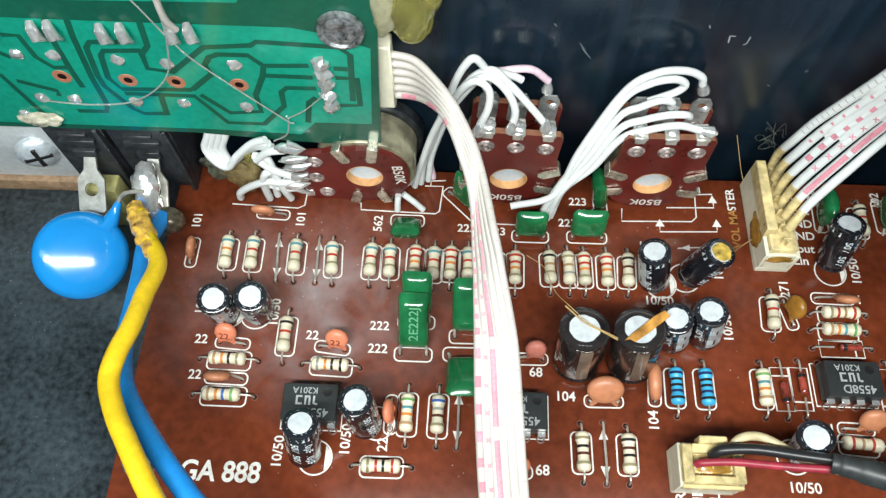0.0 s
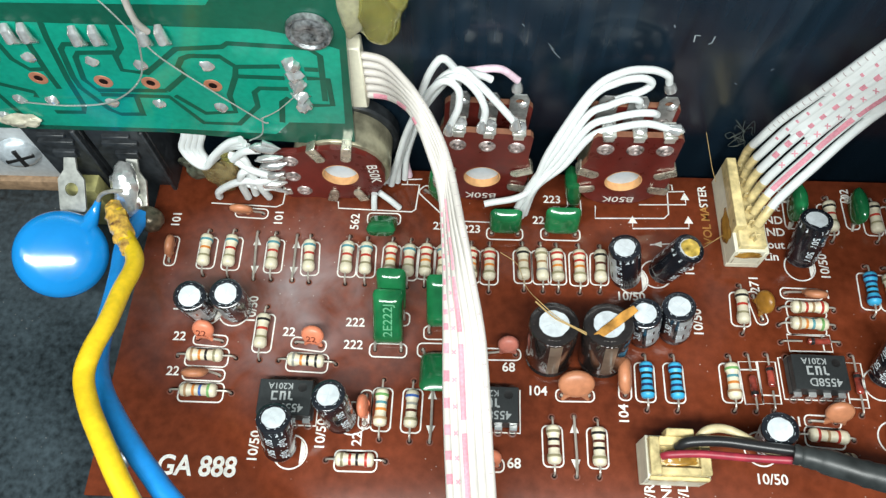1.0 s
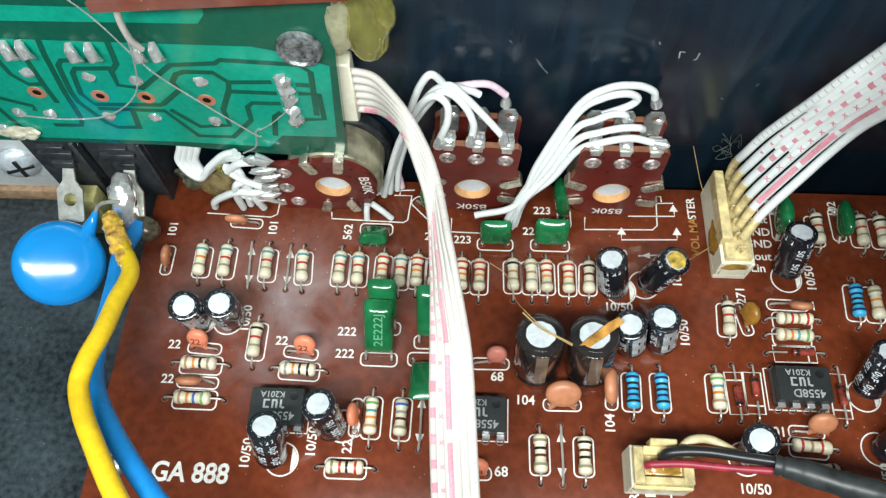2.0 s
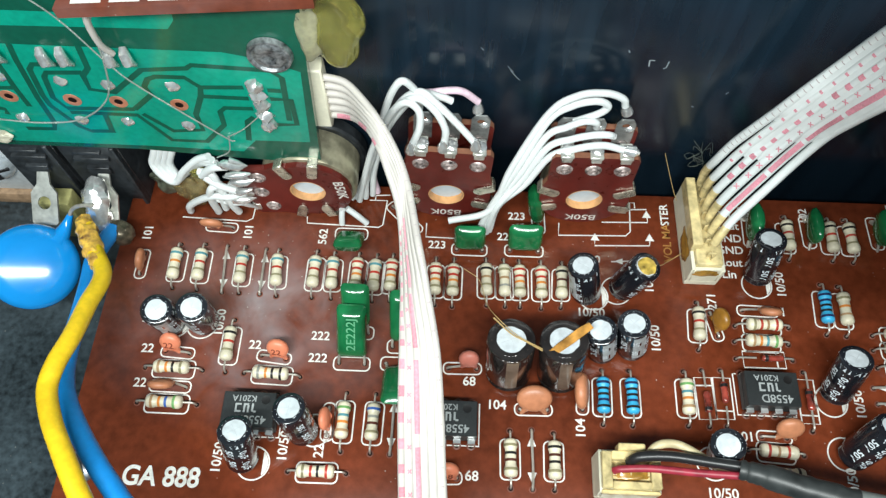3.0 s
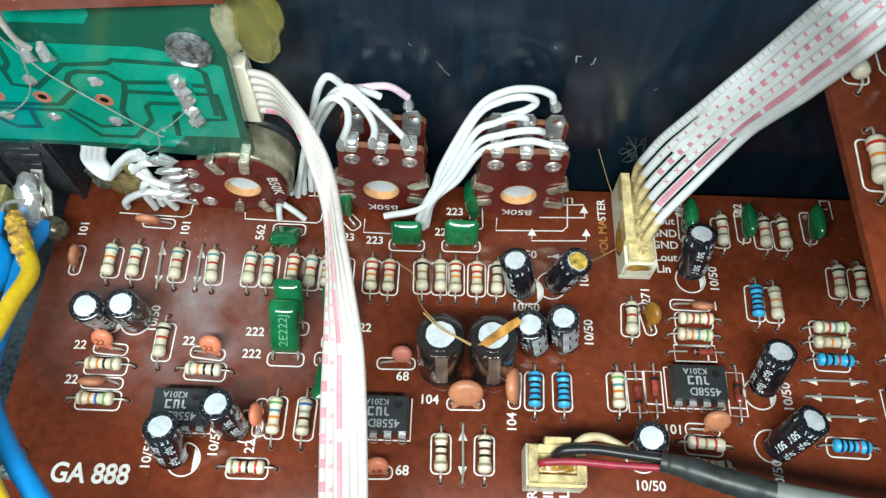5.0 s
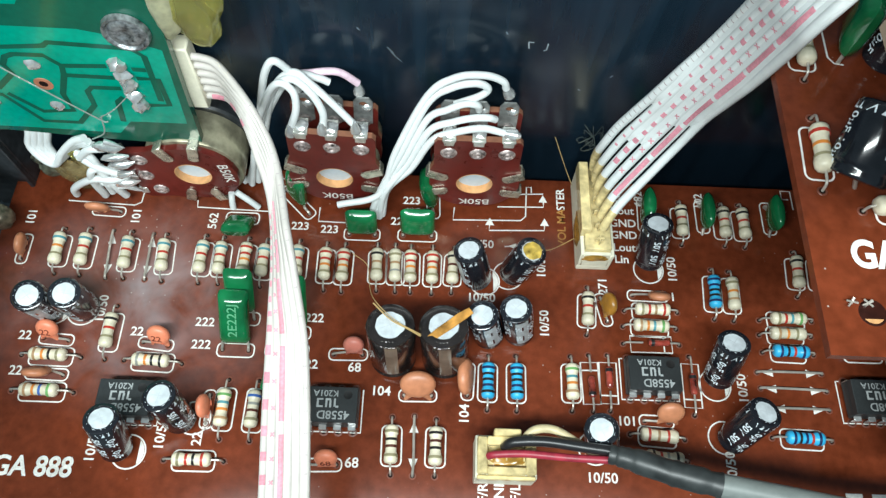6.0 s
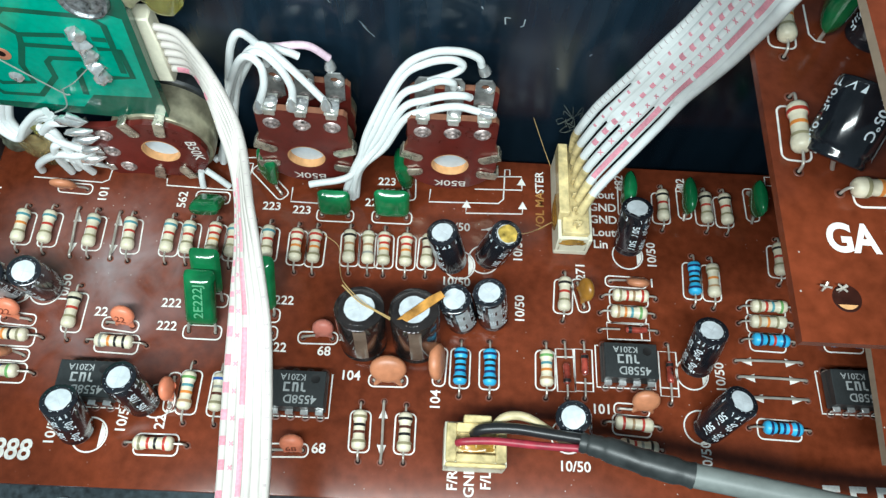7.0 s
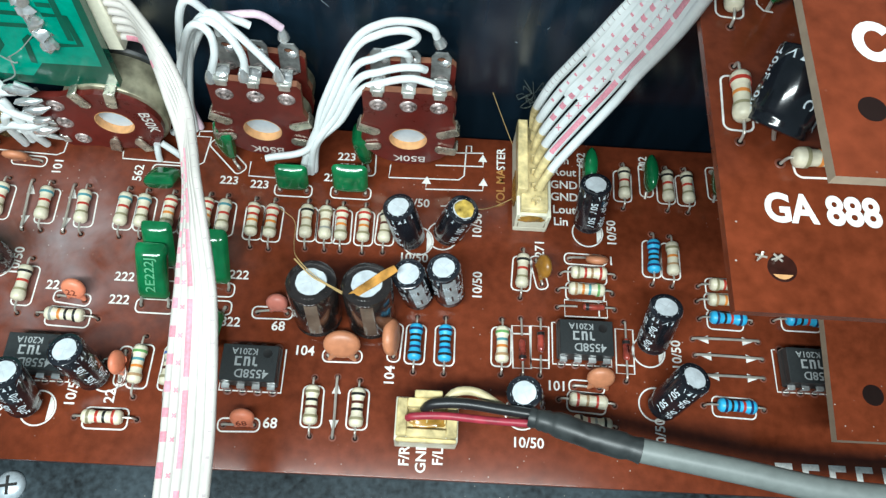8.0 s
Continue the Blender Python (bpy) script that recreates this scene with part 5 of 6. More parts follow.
for c, size, seed in (((33.75, 46.8, 3.8), (0.35, 3.4, 2.6), 2.0), ((36.6, 40.25, 5.4), (2.4, 0.3, 1.1), 6.0), ((19.4, 2.3, 7.0), (3.2, 1.3, 0.45), 9.0)):
    root = thing("glue_stain", at(*c), "amber glue run dried on a connector", "glue")
    bm = bmesh.new()
    bmesh.ops.create_icosphere(bm, subdivisions=3, radius=1.0)
    for v in bm.verts:
        v.co = Vector((v.co.x * size[0], v.co.y * size[1], v.co.z * size[2])) * (1 + 0.5 * noise.noise(v.co * 1.6 + Vector((seed, 0, 0))))
    part("stain", bm, AMBER_RUN, root)

# ---- output cable ----
def output_cable():
    root = thing("output_cable", at(0, 0, 0), "grey cable with black heat-shrink sleeve and black, red and white wires", "cable")
    part("black_wire", tube(smooth_path([(18.8, 3.6, 8.6), (20.2, 4.2, 10.4), (25.0, 4.3, 11.4), (31.0, 3.4, 12.6), (37.0, 2.4, 14.2)], 8), 0.86, 12), WIRE_BLACK, root)
    part("red_wire", tube(smooth_path([(16.2, 2.2, 8.8), (17.4, 2.3, 9.8), (22.0, 2.4, 10.6), (29.0, 1.8, 11.8), (37.0, 1.2, 13.8)], 8), 0.62, 12), WIRE_RED, root)
    part("white_wire", tube(smooth_path([(21.6, 4.4, 8.0), (23.6, 6.4, 9.6), (27.0, 6.6, 9.6), (31.0, 4.2, 10.4), (34.0, 2.0, 12.0), (37.0, 1.2, 13.4)], 8), 0.72, 12), material("wire_yellowed", (0.52, 0.44, 0.26), 0.4, vary=0.2), root)
    pts = smooth_path([(34.8, 2.2, 14.0), (39.0, 1.0, 15.0), (44.0, -0.8, 16.2), (50.6, -2.5, 17.0)], 8)
    radii = [1.5 + 0.45 * min(1, i / 12) + 0.28 * noise.noise(Vector((i * 0.7, 0.3, 0))) for i in range(len(pts))]
    part("heat_shrink", tube(pts, radii, 20), SHRINK, root)
    part("grey_jacket", tube(smooth_path([(50.0, -2.35, 16.95), (57.0, -3.6, 17.6), (66.0, -5.2, 18.3), (76.0, -7.0, 19.1), (86.0, -7.8, 20.0), (102.0, -8.0, 21.0), (140.0, -6.0, 22.0)], 8), 1.82, 20), CABLE_GREY, root)


output_cable()


# ---- mains wires, blue disc, jacks ----
def mains_wire(pts, r, mat, label):
    root = thing("mains_wire", at(*pts[0]), label, "wire")
    o = Vector(pts[0])
    part("insulation", tube(smooth_path([Vector(p) - o for p in pts], 10), r, 18), mat, root)
    return root


mains_wire([(-80.6, 42.0, 12.0), (-77.2, 36.8, 12.9), (-73.3, 30.9, 14.9), (-72.8, 24.0, 18.0), (-72.4, 17.6, 20.6), (-72.9, 12.2, 22.2), (-72.9, 8.0, 22.4), (-70.5, 3.3, 23.3), (-67.4, -0.9, 24.4), (-64.5, -4.8, 25.0), (-62.0, -8.2, 25.0), (-55.0, -17.0, 25.0)], 1.55, YELLOW, "thick yellow wire with burnt insulation near the jack")
mains_wire([(-78.6, 45.0, 5.6), (-79.6, 38.0, 7.6), (-78.4, 31.4, 9.4), (-77.6, 25.0, 10.8), (-77.3, 19.6, 11.6), (-76.4, 14.2, 12.6), (-73.4, 8.6, 15.2), (-68.4, 2.8, 18.2), (-63.4, -2.4, 20.2), (-60.0, -5.8, 20.6), (-56.8, -8.8, 21.0), (-48.0, -16.0, 21.0)], 1.6, BLUE, "thick blue wire running beside the yellow one")
root = thing("glue_lump", at(-79.6, 40.8, 11.6), "crusty amber glue and burnt insulation on the yellow wire", "glue")
bm = tube(smooth_path([(-1.9, 2.8, 0.3), (-0.4, 0, 0.7), (2.4, -4.0, 1.3), (5.0, -8.0, 2.5)], 8), [1.1 + 0.75 * math.sin(0.25 + i * 0.11) for i in range(25)], 14)
for v in bm.verts:
    v.co += 0.75 * noise.noise_vector(v.co * 0.7)
part("crust", bm, material("burnt_glue", (0.66, 0.40, 0.06), 0.35, vary=0.5, grain=900, blotch=520, bump=0.6, dark=(0.13, 0.05, 0.025)), root)


def blue_disc():
    c = Vector((-92.8, 36.8, 4.4))
    face = (Vector((-10, -22, 130)) - c).to_track_quat("Z", "Y").to_matrix().to_4x4()
    root = thing("disc_capacitor", at(*c), "large glossy bright blue disc capacitor beside the board", "capacitor")
    r, t = 8.35, 2.4
    part("disc", lathe([(0, -t), (r * 0.6, -t * 0.97), (r * 0.86, -t * 0.75), (r * 0.97, -t * 0.4), (r, 0), (r * 0.97, t * 0.4), (r * 0.86, t * 0.75), (r * 0.6, t * 0.97), (0, t)], 48), BLUE_DISC, root, m=face)
    pts = smooth_path([Vector(q) - c for q in ((-89.6, 42.2, 4.9), (-88.7, 43.8, 5.3), (-87.9, 45.4, 6.1), (-87.0, 46.9, 7.4))], 6)
    part("neck", tube(pts, [1.7 * (1 - i / len(pts)) ** 1.3 + 0.55 for i in range(len(pts))], 14), BLUE_DISC, root)
    part("lead", tube(smooth_path([Vector(q) - c for q in ((-87.2, 46.6, 7.2), (-86.0, 47.3, 8.9), (-83.6, 47.0, 10.9), (-80.6, 47.0, 11.4))], 6), 0.4, 8), LEAD, root)


blue_disc()
tagged(new("spacer", mesh_of("spacer", boxed(-96.4, -90.0, 50.8, 54.8, -9.9, 4.4, bevel=0.4), material("olive_plastic", (0.40, 0.38, 0.16), 0.4, vary=0.25, bump=0.1))), "olive-yellow plastic block under the jack's lug", "spacer")


def jack(x0, x1, y0, label):
    root = thing("audio_jack", at((x0 + x1) / 2, y0, 0), label, "jack socket", "black jack sockets")
    w = (x1 - x0) / 2
    bm = boxed(-w, w, 0, 64.8 - y0, -9.8, 34.0, bevel=0.4, seg=1)
    part("housing", bm, JACK_BLACK, root)
    for z, h, wd in ((17.4, 0.35, 2.6), (15.2, 0.5, 3.4), (11.4, 1.0, 2.2)):
        part("rib", boxed(-wd, wd, -0.8, 0.3, z - h, z + h, bevel=0.15, seg=1), JACK_BLACK, root)
    part("side_rail", boxed(w - 0.9, w, -1.2, 0.2, -6.0, 19.6, bevel=0.2, seg=1), JACK_BLACK, root)
    bm = holed_plate([(-2.2, -5.6), (2.2, -5.6), (2.6, -5.1), (2.6, 0.8), (1.3, 2.6), (1.1, 5.0), (-1.1, 5.0), (-1.3, 2.6), (-2.6, 0.8), (-2.6, -5.1)], 0, -1.2, 1.3, 0, 0.5, 24)
    part("contact_lug", bm, PLATED, root, m=at(0.6, -4.6, 7.4, 38, 0, 0), smooth=False, second=PLATED)
    return root


jack(-99.2, -88.2, 55.4, "black plastic jack socket with a bare plated lug")
jack(-87.4, -75.6, 55.4, "black plastic jack socket with solder on its lug")
root = thing("solder_joint", at(-81.2, 48.4, 8.4, 40, 0, 8), "large shiny lump of solder on the jack's lug", "solder")
bm = tube(smooth_path([(0.4, 5.4, 0), (0, 3, 0.5), (0, 0, 0.8), (0.2, -3.4, 0.6), (0.5, -5.2, 0)], 6), [1.2, 1.6, 1.9, 2.1, 2.2, 2.3, 2.4, 2.4, 2.4, 2.4, 2.3, 2.3, 2.2, 2.1, 2.0, 2.0, 1.9, 1.8, 1.6, 1.5, 1.3, 1.2, 1.0, 0.8, 0.4], 14)
for v in bm.verts:
    v.co += 0.7 * noise.noise_vector(v.co * 0.5)
part("solder", bm, SOLDER, root)
root = thing("solder_joint", at(-77.6, 45.0, 4.4, 50, 0, 10), "burnt lump of solder and flux on the blue wire's end", "solder")
part("solder", solder_blob(2.4, 1.1, 3), material("burnt_solder", (0.20, 0.17, 0.12), 0.3, 0.7, vary=0.6, grain=900, bump=0.6, dark=(0.02, 0.015, 0.01)), root)
bm = boxed(-150, -100.5, 60.2, 62.2, -6.0, 17.0, bevel=0.3)
tagged(new("bracket", mesh_of("bracket", bm, BRACKET)), "light grey painted metal bracket screwed to the panel", "bracket")
tagged(new("strip", mesh_of("strip", boxed(-150, -98, 59.0, 62.6, FLOOR_Z, -6.2, bevel=0.3), material("wood_strip", (0.34, 0.22, 0.13), 0.6, vary=0.3, bump=0.3))), "pale wooden strip under the bracket", "strip")


def screw(x, y, z, rx, radius, mat, label, rz=0.0):
    root = thing("screw", at(x, y, z, rx, 0, rz), label, "screw")
    part("head", lathe([(0, radius * 0.55), (radius * 0.5, radius * 0.52), (radius * 0.85, radius * 0.36), (radius, radius * 0.14), (radius, 0)], 28), mat, root)
    bm = bmesh.new()
    box(bm, -radius * 0.62, radius * 0.62, -radius * 0.1, radius * 0.1, radius * 0.4, radius * 0.565, 0.03, 1)
    box(bm, -radius * 0.1, radius * 0.1, -radius * 0.62, radius * 0.62, radius * 0.4, radius * 0.57, 0.03, 1)
    part("cross_slot", bm, BANDS["black"], root)
    return root


screw(-108.0, 60.1, 4.3, 90, 4.3, SCREW_ZINC, "zinc-plated cross-head screw in the bracket", 20)
screw(-75.2, 0.8, 0.0, 0, 3.0, SCREW_DARK, "blackened screw in the circuit board's corner", 25)
screw(-51.4, -9.2, FLOOR_Z, 0, 2.5, SCREW_ZINC, "zinc-plated cross-head screw in the case floor", 10)


# ---- green circuit board ----
def green_board():
    """A board standing on edge; local x and y lie in its face, z comes out of it."""
    root = thing("green_circuit_board", at(0, 54.3, 0, 90, 0, 0), "green circuit board with bright tracks and solder joints, standing on edge", "circuit board")
    part("board", prism([(-125.0, 20.5), (-70.0, 20.2), (-52.0, 18.4), (-36.8, 17.4), (-35.0, 44.0), (-33.6, 61.2), (-125.0, 61.2)], -1.6, 0), PCB_GREEN, root, smooth=False)
    pour = bmesh.new()
    pour.faces.new([pour.verts.new((x, y, 0.03)) for x, y in [(-124.0, 48.4), (-77.9, 47.4), (-47.6, 47.0), (-42.5, 45.8), (-36.2, 43.0), (-37.8, 24.2), (-47.6, 24.2), (-50.6, 20.6), (-66.9, 21.4), (-92.5, 21.6), (-124.0, 22.0)]])
    pour.faces.new([pour.verts.new((x, y, 0.03)) for x, y in [(-124.0, 51.0), (-54.2, 51.6), (-52.8, 53.4), (-52.6, 54.6), (-70.0, 54.4), (-124.0, 55.0)]])
    part("copper_pour", pour, PCB_TRACK, root, smooth=False)
    left_gaps = ([(-91.9, 44.0), (-89.2, 43.9), (-88.9, 39.2), (-87.2, 36.8), (-84.9, 36.9)], [(-83.3, 47.7), (-84.2, 45.1), (-84.7, 36.4), (-84.7, 32.0)],
                 [(-80.1, 47.5), (-80.8, 44.1), (-82.1, 34.5), (-82.3, 31.0), (-82.5, 27.7), (-83.4, 25.7), (-88.5, 25.6)],
                 [(-73.8, 43.1), (-78.8, 42.9), (-79.8, 41.7), (-80.9, 35.2), (-80.9, 32.5), (-78.4, 26.7), (-76.9, 25.4), (-72.5, 25.6)],
                 [(-71.4, 41.3), (-77.5, 41.0), (-78.3, 39.9), (-79.4, 34.6), (-78.2, 31.9), (-66.5, 32.2)],
                 [(-104.0, 42.0), (-97.0, 42.2), (-93.0, 39.0)], [(-95.1, 33.3), (-89.5, 31.0), (-89.8, 29.6)], [(-104.0, 34.8), (-97.0, 34.6), (-95.0, 24.4)])
    right_gaps = ([(-69.4, 47.6), (-70.1, 42.4), (-71.7, 40.5), (-72.0, 37.2), (-68.3, 36.5), (-61.6, 42.4), (-54.2, 43.1), (-53.2, 43.9), (-41.0, 43.2), (-39.4, 41.5), (-40.3, 30.4)],
                  [(-66.5, 32.2), (-62.1, 36.3), (-62.6, 38.3), (-61.4, 40.2), (-59.9, 40.9), (-55.2, 40.9), (-53.3, 38.6), (-53.9, 36.3), (-56.2, 31.4), (-56.3, 26.9), (-61.7, 26.3), (-65.5, 31.0)],
                  [(-78.2, 30.8), (-66.6, 30.6), (-62.9, 23.5), (-56.6, 23.4), (-52.1, 28.6), (-51.8, 32.3), (-50.7, 33.4), (-45.9, 33.4)],
                  [(-53.1, 38.6), (-46.2, 38.9)], [(-53.7, 36.3), (-46.0, 36.1)], [(-72.3, 30.3), (-73.0, 25.6)], [(-46.3, 31.1), (-47.7, 29.9), (-48.8, 24.2)],
                  [(-42.4, 38.4), (-40.2, 38.3)], [(-42.4, 36.2), (-39.0, 36.1), (-39.2, 29.4), (-42.6, 29.2)])
    for i, pts in enumerate(left_gaps + right_gaps):
        part("track_gap", stroke(bmesh.new(), pts, 1.0, 0.045 + 0.004 * i), PCB_GREEN, root, smooth=False)
    for i, (x, y) in enumerate([(-75.4, 45.4), (-72.3, 45.6), (-65.1, 45.7), (-62.2, 46.0), (-85.5, 45.6), (-82.9, 45.8), (-96.0, 45.6), (-93.0, 45.8)]):
        part("solder_joint", tube([(-0.3, 1.6, 0.1), (-0.1, 1.0, 0.9), (0.1, -0.4, 1.3), (0.4, -2.2, 0.2)], [0.55, 0.85, 0.95, 0.3], 12), SOLDER, root, m=at(x, y, 0.05))
    for i, (x, y) in enumerate([(-76.0, 39.2), (-68.4, 38.6), (-57.8, 38.9), (-77.1, 28.8), (-68.9, 28.8), (-58.5, 28.2), (-91.6, 39.8), (-85.8, 39.8), (-93.0, 29.1), (-87.3, 28.9), (-98.2, 24.4), (-100.0, 40.0)]):
        part("solder_joint", solder_blob(1.0, 0.8, i * 2, 0.32), SOLDER, root, m=at(x, y, 0.05))
    for x, y in ((-76.3, 34.2), (-68.5, 34.1), (-58.3, 33.8), (-86.9, 34.7)):
        part("copper_ring", lathe([(0.7, 0.07), (0.75, 0.12), (1.45, 0.12), (1.5, 0.07)], 24), COPPER, root, m=at(x, y, 0))
        part("drill_hole", lathe([(0, 0.075), (0.72, 0.075)], 18), HOLE, root, m=at(x, y, 0))
    for i in range(5):
        part("solder_joint", solder_blob(1.25, 1.4, 20 + i * 3, 0.5), SOLDER, root, m=at(-44.3 + 0.1 * i, 39.7 - 2.5 * i, 0.05, 0, 0, 70 * i))
    part("screw_head", lathe([(0, 0.55), (0.8, 0.6), (1.5, 0.95), (2.4, 0.85), (2.75, 0.6), (3.0, 1.0), (3.35, 0.95), (3.55, 0.05)], 36), SCREW_DARK, root, "blackened screw head", m=at(-40.1, 47.1, 0.05))
    bm = boxed(-36.4, -33.6, 26.2, 41.0, -5.2, -1.9, bevel=0.25, seg=1)
    part("header", bm, NYLON, root, "cream plug header on the board's back")
    return root


green_board()


DIRTY_GLUE = material("dirty_glue", (0.62, 0.50, 0.24), 0.10, vary=0.3, clear=0.7, grain=400, blotch=200, bump=0.4)


def blob(name, c, size, mat, label, rough=0.18, seed=0.0):
    root = thing(name, at(*c), label, "glue")
    bm = bmesh.new()
    bmesh.ops.create_icosphere(bm, subdivisions=4, radius=1.0)
    for v in bm.verts:
        k = 1 + rough * noise.noise(v.co * 1.3 + Vector((seed, 2.0, 0))) + 0.4 * rough * noise.noise(v.co * 3.1)
        v.co = Vector((v.co.x * size[0], v.co.y * size[1], v.co.z * size[2])) * k
    part("lump", bm, mat, root)
    return root


blob("glue_lump", (-30.6, 57.0, 50.6), (4.6, 2.6, 8.2), GLUE, "translucent yellow hot glue lump on the green board's edge", 0.3, 3.0)
blob("glue_lump", (-34.0, 55.4, 51.0), (2.0, 1.6, 6.0), material("glue_cloudy", (0.72, 0.70, 0.46), 0.3, vary=0.25, clear=0.6, bump=0.4), "cloudy hot glue along the green board's edge", 0.3, 7.0)
blob("glue_lump", (-95.6, 53.8, 23.4), (3.4, 1.2, 1.6), material("glue_white", (0.50, 0.47, 0.36), 0.4, vary=0.3, bump=0.3), "dirty white glue on the green board's lower edge", 0.5, 9.0)
blob("glue_lump", (-64.4, 54.8, 5.6), (3.8, 1.5, 5.4), DIRTY_GLUE, "dirty translucent amber glue holding the wire stubs", 0.45, 5.0)
blob("glue_lump", (-60.6, 53.4, 14.0), (2.0, 1.0, 1.6), GLUE, "clear yellow glue between the wire stubs", 0.4, 8.0)
blob("glue_lump", (-69.6, 55.6, 7.0), (2.6, 1.4, 3.0), material("grime", (0.13, 0.14, 0.10), 0.3, vary=0.6, clear=0.3, bump=0.5), "grey grimy glue beside the wire stubs", 0.5, 12.0)
for pts, r in (([(-78.0, 52.8, 66.0), (-69.6, 52.8, 56.0), (-65.2, 52.6, 45.7), (-62.3, 52.8, 39.8), (-52.6, 53.2, 26.6), (-51.0, 53.4, 25.0)], 0.13), ([(-52.0, 53.4, 26.2), (-48.6, 53.0, 29.0), (-45.2, 53.2, 32.4)], 0.09),
               ([(-61.6, 52.6, 58.0), (-64.4, 52.6, 53.6), (-65.6, 52.6, 46.0), (-68.8, 52.8, 37.0), (-76.0, 53.2, 30.4), (-84.0, 53.4, 28.6), (-92.0, 53.6, 29.0)], 0.15), ([(-51.8, 53.5, 26.0), (-52.8, 53.2, 22.0), (-55.4, 52.8, 20.4)], 0.14)):
    root = thing("glue_thread", at(*pts[0]), "thin pale thread of hot glue across the green board", "glue")
    part("thread", tube(smooth_path([Vector(p) - Vector(pts[0]) for p in pts], 8), r, 6), THREAD, root)
wire([(-63.8, 53.0, 47.4), (-64.0, 51.8, 51.0), (-63.0, 50.8, 57.0), (-60.8, 50.6, 61.4)], 0.5, PVC_CREAM, "bare grey component wire rising from the green board")


# ---- boards above ----
def upper_board(key, label, poly, z, thick=1.6):
    root = thing("circuit_board", at(0, 0, z), label, "circuit board")
    bm = prism(poly, -thick, 0)
    for f in bm.faces:
        f.material_index = 1 if abs(f.normal.z) < 0.5 else 0
    bm.normal_update()
    for f in bm.faces:
        f.material_index = 1 if abs(f.normal.z) < 0.5 else 0
    part("board", bm, BOARD, root, smooth=False, second=BOARD_EDGE if key in ("top", "step") else BOARD)
    roots[key], LEVEL[key] = root, z
    return root


upper_board("right", "reddish brown circuit board mounted high above the main one", [(49.6, 5.5), (150.0, 5.5), (150.0, 61.0), (57.0, 61.0), (54.2, 53.4), (50.0, 46.6)], 55.5, 1.2)
resistor(53.3, 36.9, 52.7, 26.2, ("red", "orange", "olive"), on="right")
resistor(54.4, 53.0, 53.6, 43.0, ("tan", "orange", "olive"), on="right")
resistor(57.0, 23.6, 67.6, 23.9, ("olive", "orange", "red"), on="right", slide=-1.2)
electrolytic(56.0, 26.8, 59.3, 33.8, 6.9, 3.8, 9.2, 238, SLEEVE, "black electrolytic capacitor lying over on the upper board", on="right", ink=True)
electrolytic(64.4, 46.4, 66.0, 48.0, 11.0, 3.0, 11.0, 250, SLEEVE, "black electrolytic capacitor on the upper board", on="right", ink=True)
root = thing("film_capacitor", at(59.6, 48.4, 55.5), "glossy dark green dipped film capacitor", "capacitor", "green film capacitors")
part("body", pillow(6.0, 9.0, 3.4), GREEN_CAP, root, m=at(0, 0, 5.6, 90, 0, 70))
for s in (-1, 1):
    part("lead", tube([(s * 0.9, s * 2.2, 2.0), (s * 0.9, s * 2.2, -0.6)], 0.27, 7), LEAD, root)
silk_text("GA 888", 60.9, 17.7, 0, 4.9, 0.17, on="right", narrow=0.84)
printed("right", [(57.6, 52.0), (57.5, 47.0), (58.2, 46.0), (59.4, 45.8)])
for x, y, turn in ((52.9, 11.6, 10), (54.7, 11.5, -25)):
    root = thing("wire_end", at(x, y, 55.5, 0, 0, turn), "clipped tinned wire end standing out of the board", "wire", "clipped wire ends")
    part("wire", tube(smooth_path([(0, 0, -0.8), (0, 0, 0.5), (0.2, 0.4, 0.9)], 4), 0.16, 7), LEAD, root)
    part("wire_burr", tube([(-0.5, 0.3, 0.5), (0.5, -0.3, 0.8)], 0.12, 6), LEAD, root)
    part("wire_burr", tube([(-0.5, -0.4, 0.4), (0.4, 0.4, 0.7)], 0.10, 6), LEAD, root)
part("drill_hole", lathe([(0, 0.02), (1.45, 0.02), (1.6, 0.005)], 28), material("bore_dark", (0.03, 0.007, 0.004), 0.4, vary=0.4, grain=700), roots["right"], m=at(55.3, 10.6, 0))
part("bore_wall", prism([(1.3 * math.cos(q), 1.3 * math.sin(q)) for q in [math.radians(215 + 11 * k) for k in range(11)]], 0.022, 0.032), HOLE_RIM, roots["right"], m=at(55.3, 10.6, 0))

upper_board("top", "brown circuit board at the top with a rough pale edge", [(47.2, 7.2), (130.0, 8.0), (130.0, 60.0), (47.4, 30.0)], 80.0, 1.1)
upper_board("step", "brown circuit board piece with a rough pale edge", [(82.0, 1.1), (170.0, 1.4), (170.0, 40.0), (84.6, 40.0)], 14.0)
upper_board("left", "brown circuit board over the green one with bold white lettering", [(-63.6, 46.4), (-30.4, 49.4), (-30.0, 60.0), (-63.6, 60.0)], 63.0)
for key, x, y, r in (("top", 51.2, 13.4, 1.15), ("step", 89.1, 8.4, 1.7)):
    part("drill_hole", lathe([(0, 0.03), (r, 0.03), (r, 0.02)], 24), HOLE, roots[key], m=at(x, y, 0))


def word_bars(key, x, y, turn, h, n, gap):
    """A maker's name as plain white bars."""
    me = None
    for k in range(n):
        bm = bmesh.new()
        for a, b, c, d in ((0, 0.25, 0, 1), (0.25, 0.7, 0.75, 1), (0.25, 0.7, 0, 0.25)):
            q = [(a * h, c * h), (b * h, c * h), (b * h, d * h), (a * h, d * h)]
            bm.faces.new([bm.verts.new((*v, 0.03)) for v in q])
        me = me or mesh_of("maker_mark", bm, SILK, False)
        child("maker_mark", me, roots[key], at(x, y, 0, 0, 0, turn) @ at(k * gap, 0, 0))


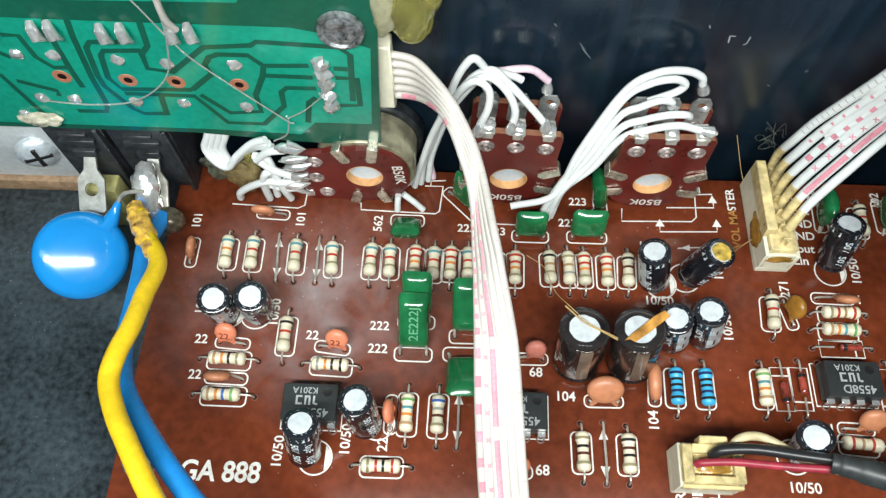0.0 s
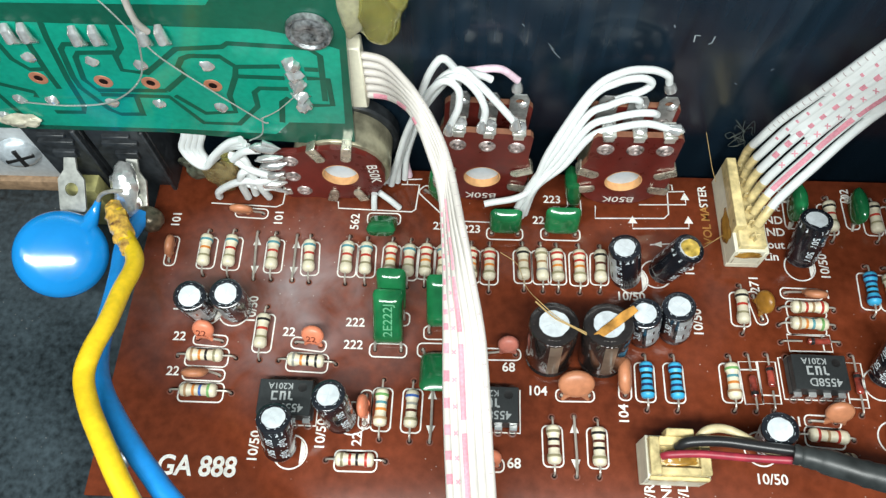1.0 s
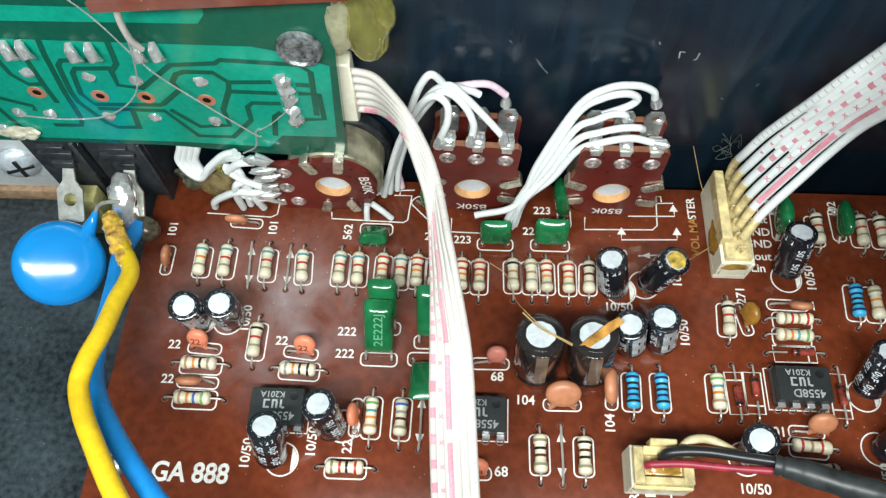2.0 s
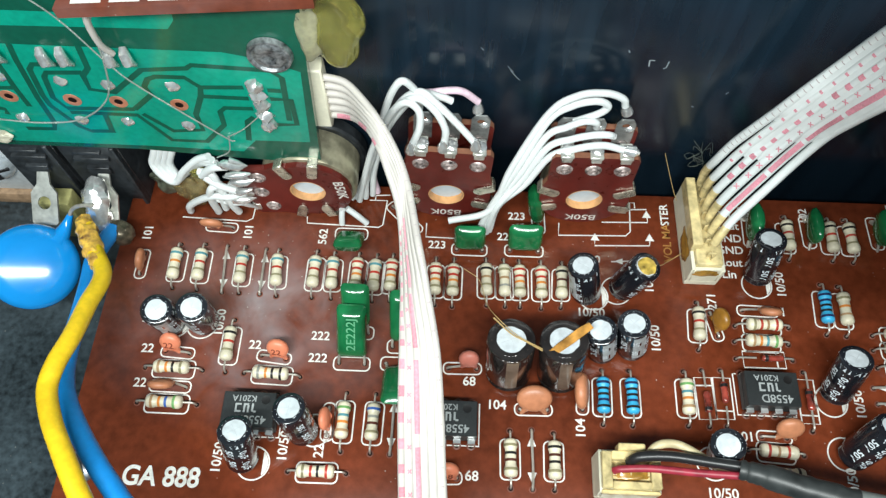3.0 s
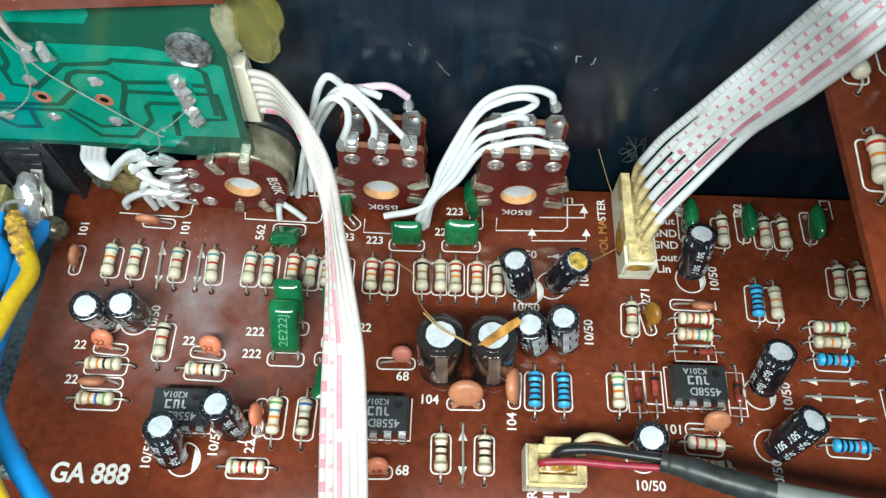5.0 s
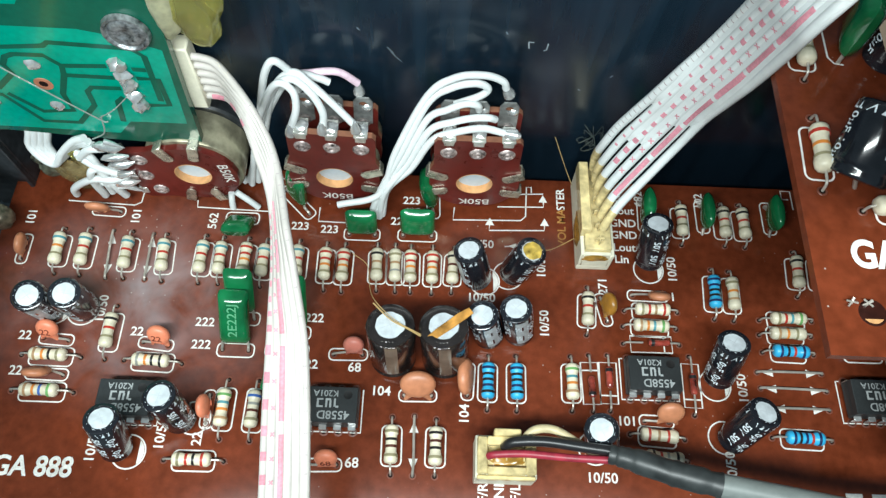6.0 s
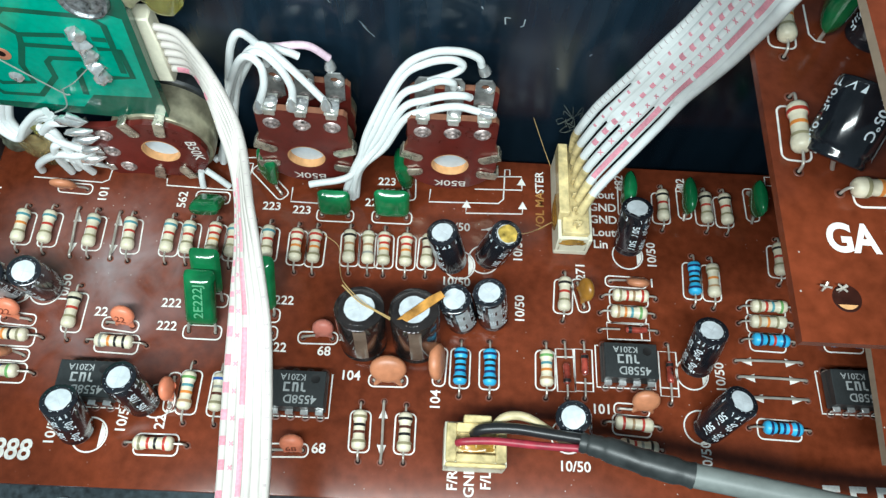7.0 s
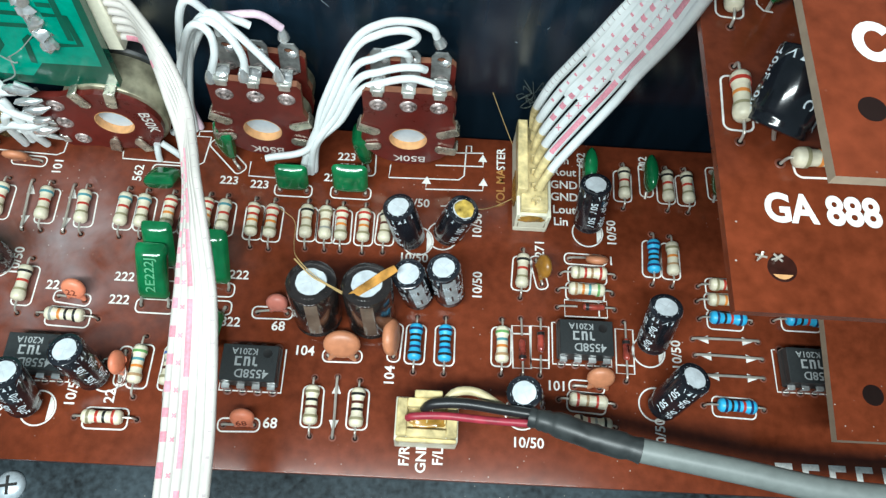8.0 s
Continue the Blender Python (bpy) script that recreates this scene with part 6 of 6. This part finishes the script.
word_bars("left", -61.6, 47.4, 5, 5.6, 5, 5.0)
# the rounded first letter of the same name, as an open ring
bm = stroke(bmesh.new(), [(1.35 * math.cos(q), 1.6 * math.sin(q)) for q in [math.radians(35 + 16 * i) for i in range(19)]], 0.95, 0.03)
part("maker_mark", bm, SILK, roots["top"], m=at(52.7, 20.1, 0), smooth=False)
word_bars("main", 78.6, -4.6, 0, 4.2, 6, 4.6)

# ---- printed marks that need their own shapes ----
printed("main", [(-68.0, 51.4), (-54.6, 50.9), (-53.4, 51.6), (-53.2, 55.4)])
printed("main", [(-42.2, 52.6), (-42.0, 51.0), (-34.9, 50.8), (-27.2, 50.6), (-26.4, 51.2), (-25.9, 57.0), (-29.6, 57.0)])
printed("main", [(-25.4, 58.4), (-28.4, 58.2), (-28.4, 57.0)])
printed("main", [(9.8, 53.2), (9.6, 50.3), (23.3, 50.7), (24.3, 51.7), (24.6, 58.6), (25.6, 58.6), (25.6, 57.3)])
printed("main", [(17.0, 49.6), (16.9, 48.2), (28.0, 48.6), (28.1, 49.7)])
printed("main", [(18.6, 53.7), (28.0, 54.0), (28.0, 55.2)])
printed("main", [(20.4, 56.7), (28.0, 57.1)])
printed("main", [(20.0, 44.7), (25.0, 45.1)])
for x, y in ((17.0, 49.4), (28.1, 49.7), (27.9, 55.1)):
    printed_area("main", [(x + a, y + b) for a, b in ((-0.9, 0.0), (0.9, 0.0), (0.05, 1.7))])
printed_area("main", [(20.6, 44.8), (22.3, 44.2), (22.3, 45.5)])
printed("main", [(-17.4, 52.0), (-17.4, 48.8), (-6.2, 48.6), (-6.2, 50.8)])
printed("main", [(79.6, 55.6), (79.6, 60.0), (77.6, 60.0), (77.6, 58.0), (79.0, 58.0)])

# ---- small traces: glue threads, smears, scratches ----
AMBER = material("amber_thread", (0.50, 0.34, 0.14), 0.3, vary=0.2)
for pts, r, words in (([(-9.5, 40.1, 4.0), (-6.4, 37.2, 5.0), (-5.2, 31.0, 9.0), (-3.6, 26.6, 13.4), (-0.1, 23.4, 13.3), (3.6, 21.4, 13.3), (5.6, 20.8, 12.6), (8.4, 19.6, 13.5)], 0.07, "amber glue thread drawn over the large capacitors"),
                      ([(-4.0, 26.4, 13.2), (-1.0, 23.6, 13.25), (1.6, 22.2, 13.3), (4.4, 20.8, 13.0)], 0.14, "thicker amber glue thread drawn over the large capacitors"),
                      ([(28.2, 60.6, 15.4), (30.2, 59.6, 10.4), (32.0, 58.8, 6.0), (33.4, 57.6, 3.2)], 0.065, "stiff amber whisker beside the six-way connector"),
                      ([(25.6, 38.6, 11.4), (27.6, 40.4, 8.0), (30.4, 43.4, 4.0), (33.6, 46.0, 2.4)], 0.09, "amber glue thread between capacitor and connector")):
    root = thing("glue_thread", at(*pts[0]), words, "glue")
    part("thread", tube(smooth_path([Vector(q) - Vector(pts[0]) for q in pts], 8), r, 6), AMBER, root)
root = thing("glue_smear", at(9.2, 22.9, 13.25, 0, 0, 38), "flat amber glue smear on a large capacitor's top", "glue")
bm = boxed(-4.4, 4.6, -0.75, 0.75, -0.05, 0.16, bevel=0.06, seg=1)
bmesh.ops.subdivide_edges(bm, edges=bm.edges[:], cuts=3)
for v in bm.verts:
    v.co.y += 0.35 * noise.noise(v.co * 0.9)
part("smear", bm, material("amber_smear", (0.50, 0.24, 0.05), 0.35, vary=0.4, grain=700, blotch=300, bump=0.3), root)
root = thing("glue_smear", at(23.9, 38.3, 11.62, 0, 10, 0), "crusty golden glue on a small capacitor's top", "glue")
bm = solder_blob(1.55, 0.3, 11)
part("smear", bm, material("gold_glue", (0.52, 0.36, 0.07), 0.3, vary=0.5, grain=900, blotch=500, bump=0.5), root)
FLUFF = material("fluff", (0.10, 0.11, 0.09), 0.9)
for k in range(9):
    a = noise.random_unit_vector()
    q = Vector((35.4 + 1.6 * a.x, 61.8 + 0.8 * a.y, 13.0 + 2.0 * a.z))
    root = thing("dust_fibre", at(*q), "dark curled dust fibre above the connector", "dust", "dust fibres")
    part("fibre", tube(smooth_path([noise.random_vector() * 1.6 for _ in range(4)], 6), 0.04, 5), FLUFF, root)
SCRATCH = material("scratch", (0.34, 0.38, 0.40), 0.5)
for x, z, dx, dz, w in ((-2.7, 32.6, 1.9, -2.6, 0.08), (-3.2, 33.6, 1.2, -1.5, 0.06), (20.6, 36.2, 0.2, -1.6, 0.22), (20.6, 36.2, 0.9, -0.1, 0.18), (23.9, 36.0, -0.1, -1.5, 0.18), (23.9, 34.5, -0.6, -0.3, 0.16), (16.6, 38.4, 0.3, -0.6, 0.14), (36.0, 28.0, 0.4, 0.5, 0.1), (31.0, 24.4, 0.5, -0.3, 0.1), (-8.0, 38.0, 0.5, -0.6, 0.08)):
    root = thing("scratch", at(x, 64.97, z, 90, 0, 0), "pale scratch in the black paint", "scratch", "scratches on the panel")
    part("mark", stroke(bmesh.new(), [(0, 0), (dx * 0.5, dz * 0.55), (dx, dz)], w, 0.0), SCRATCH, root, smooth=False)
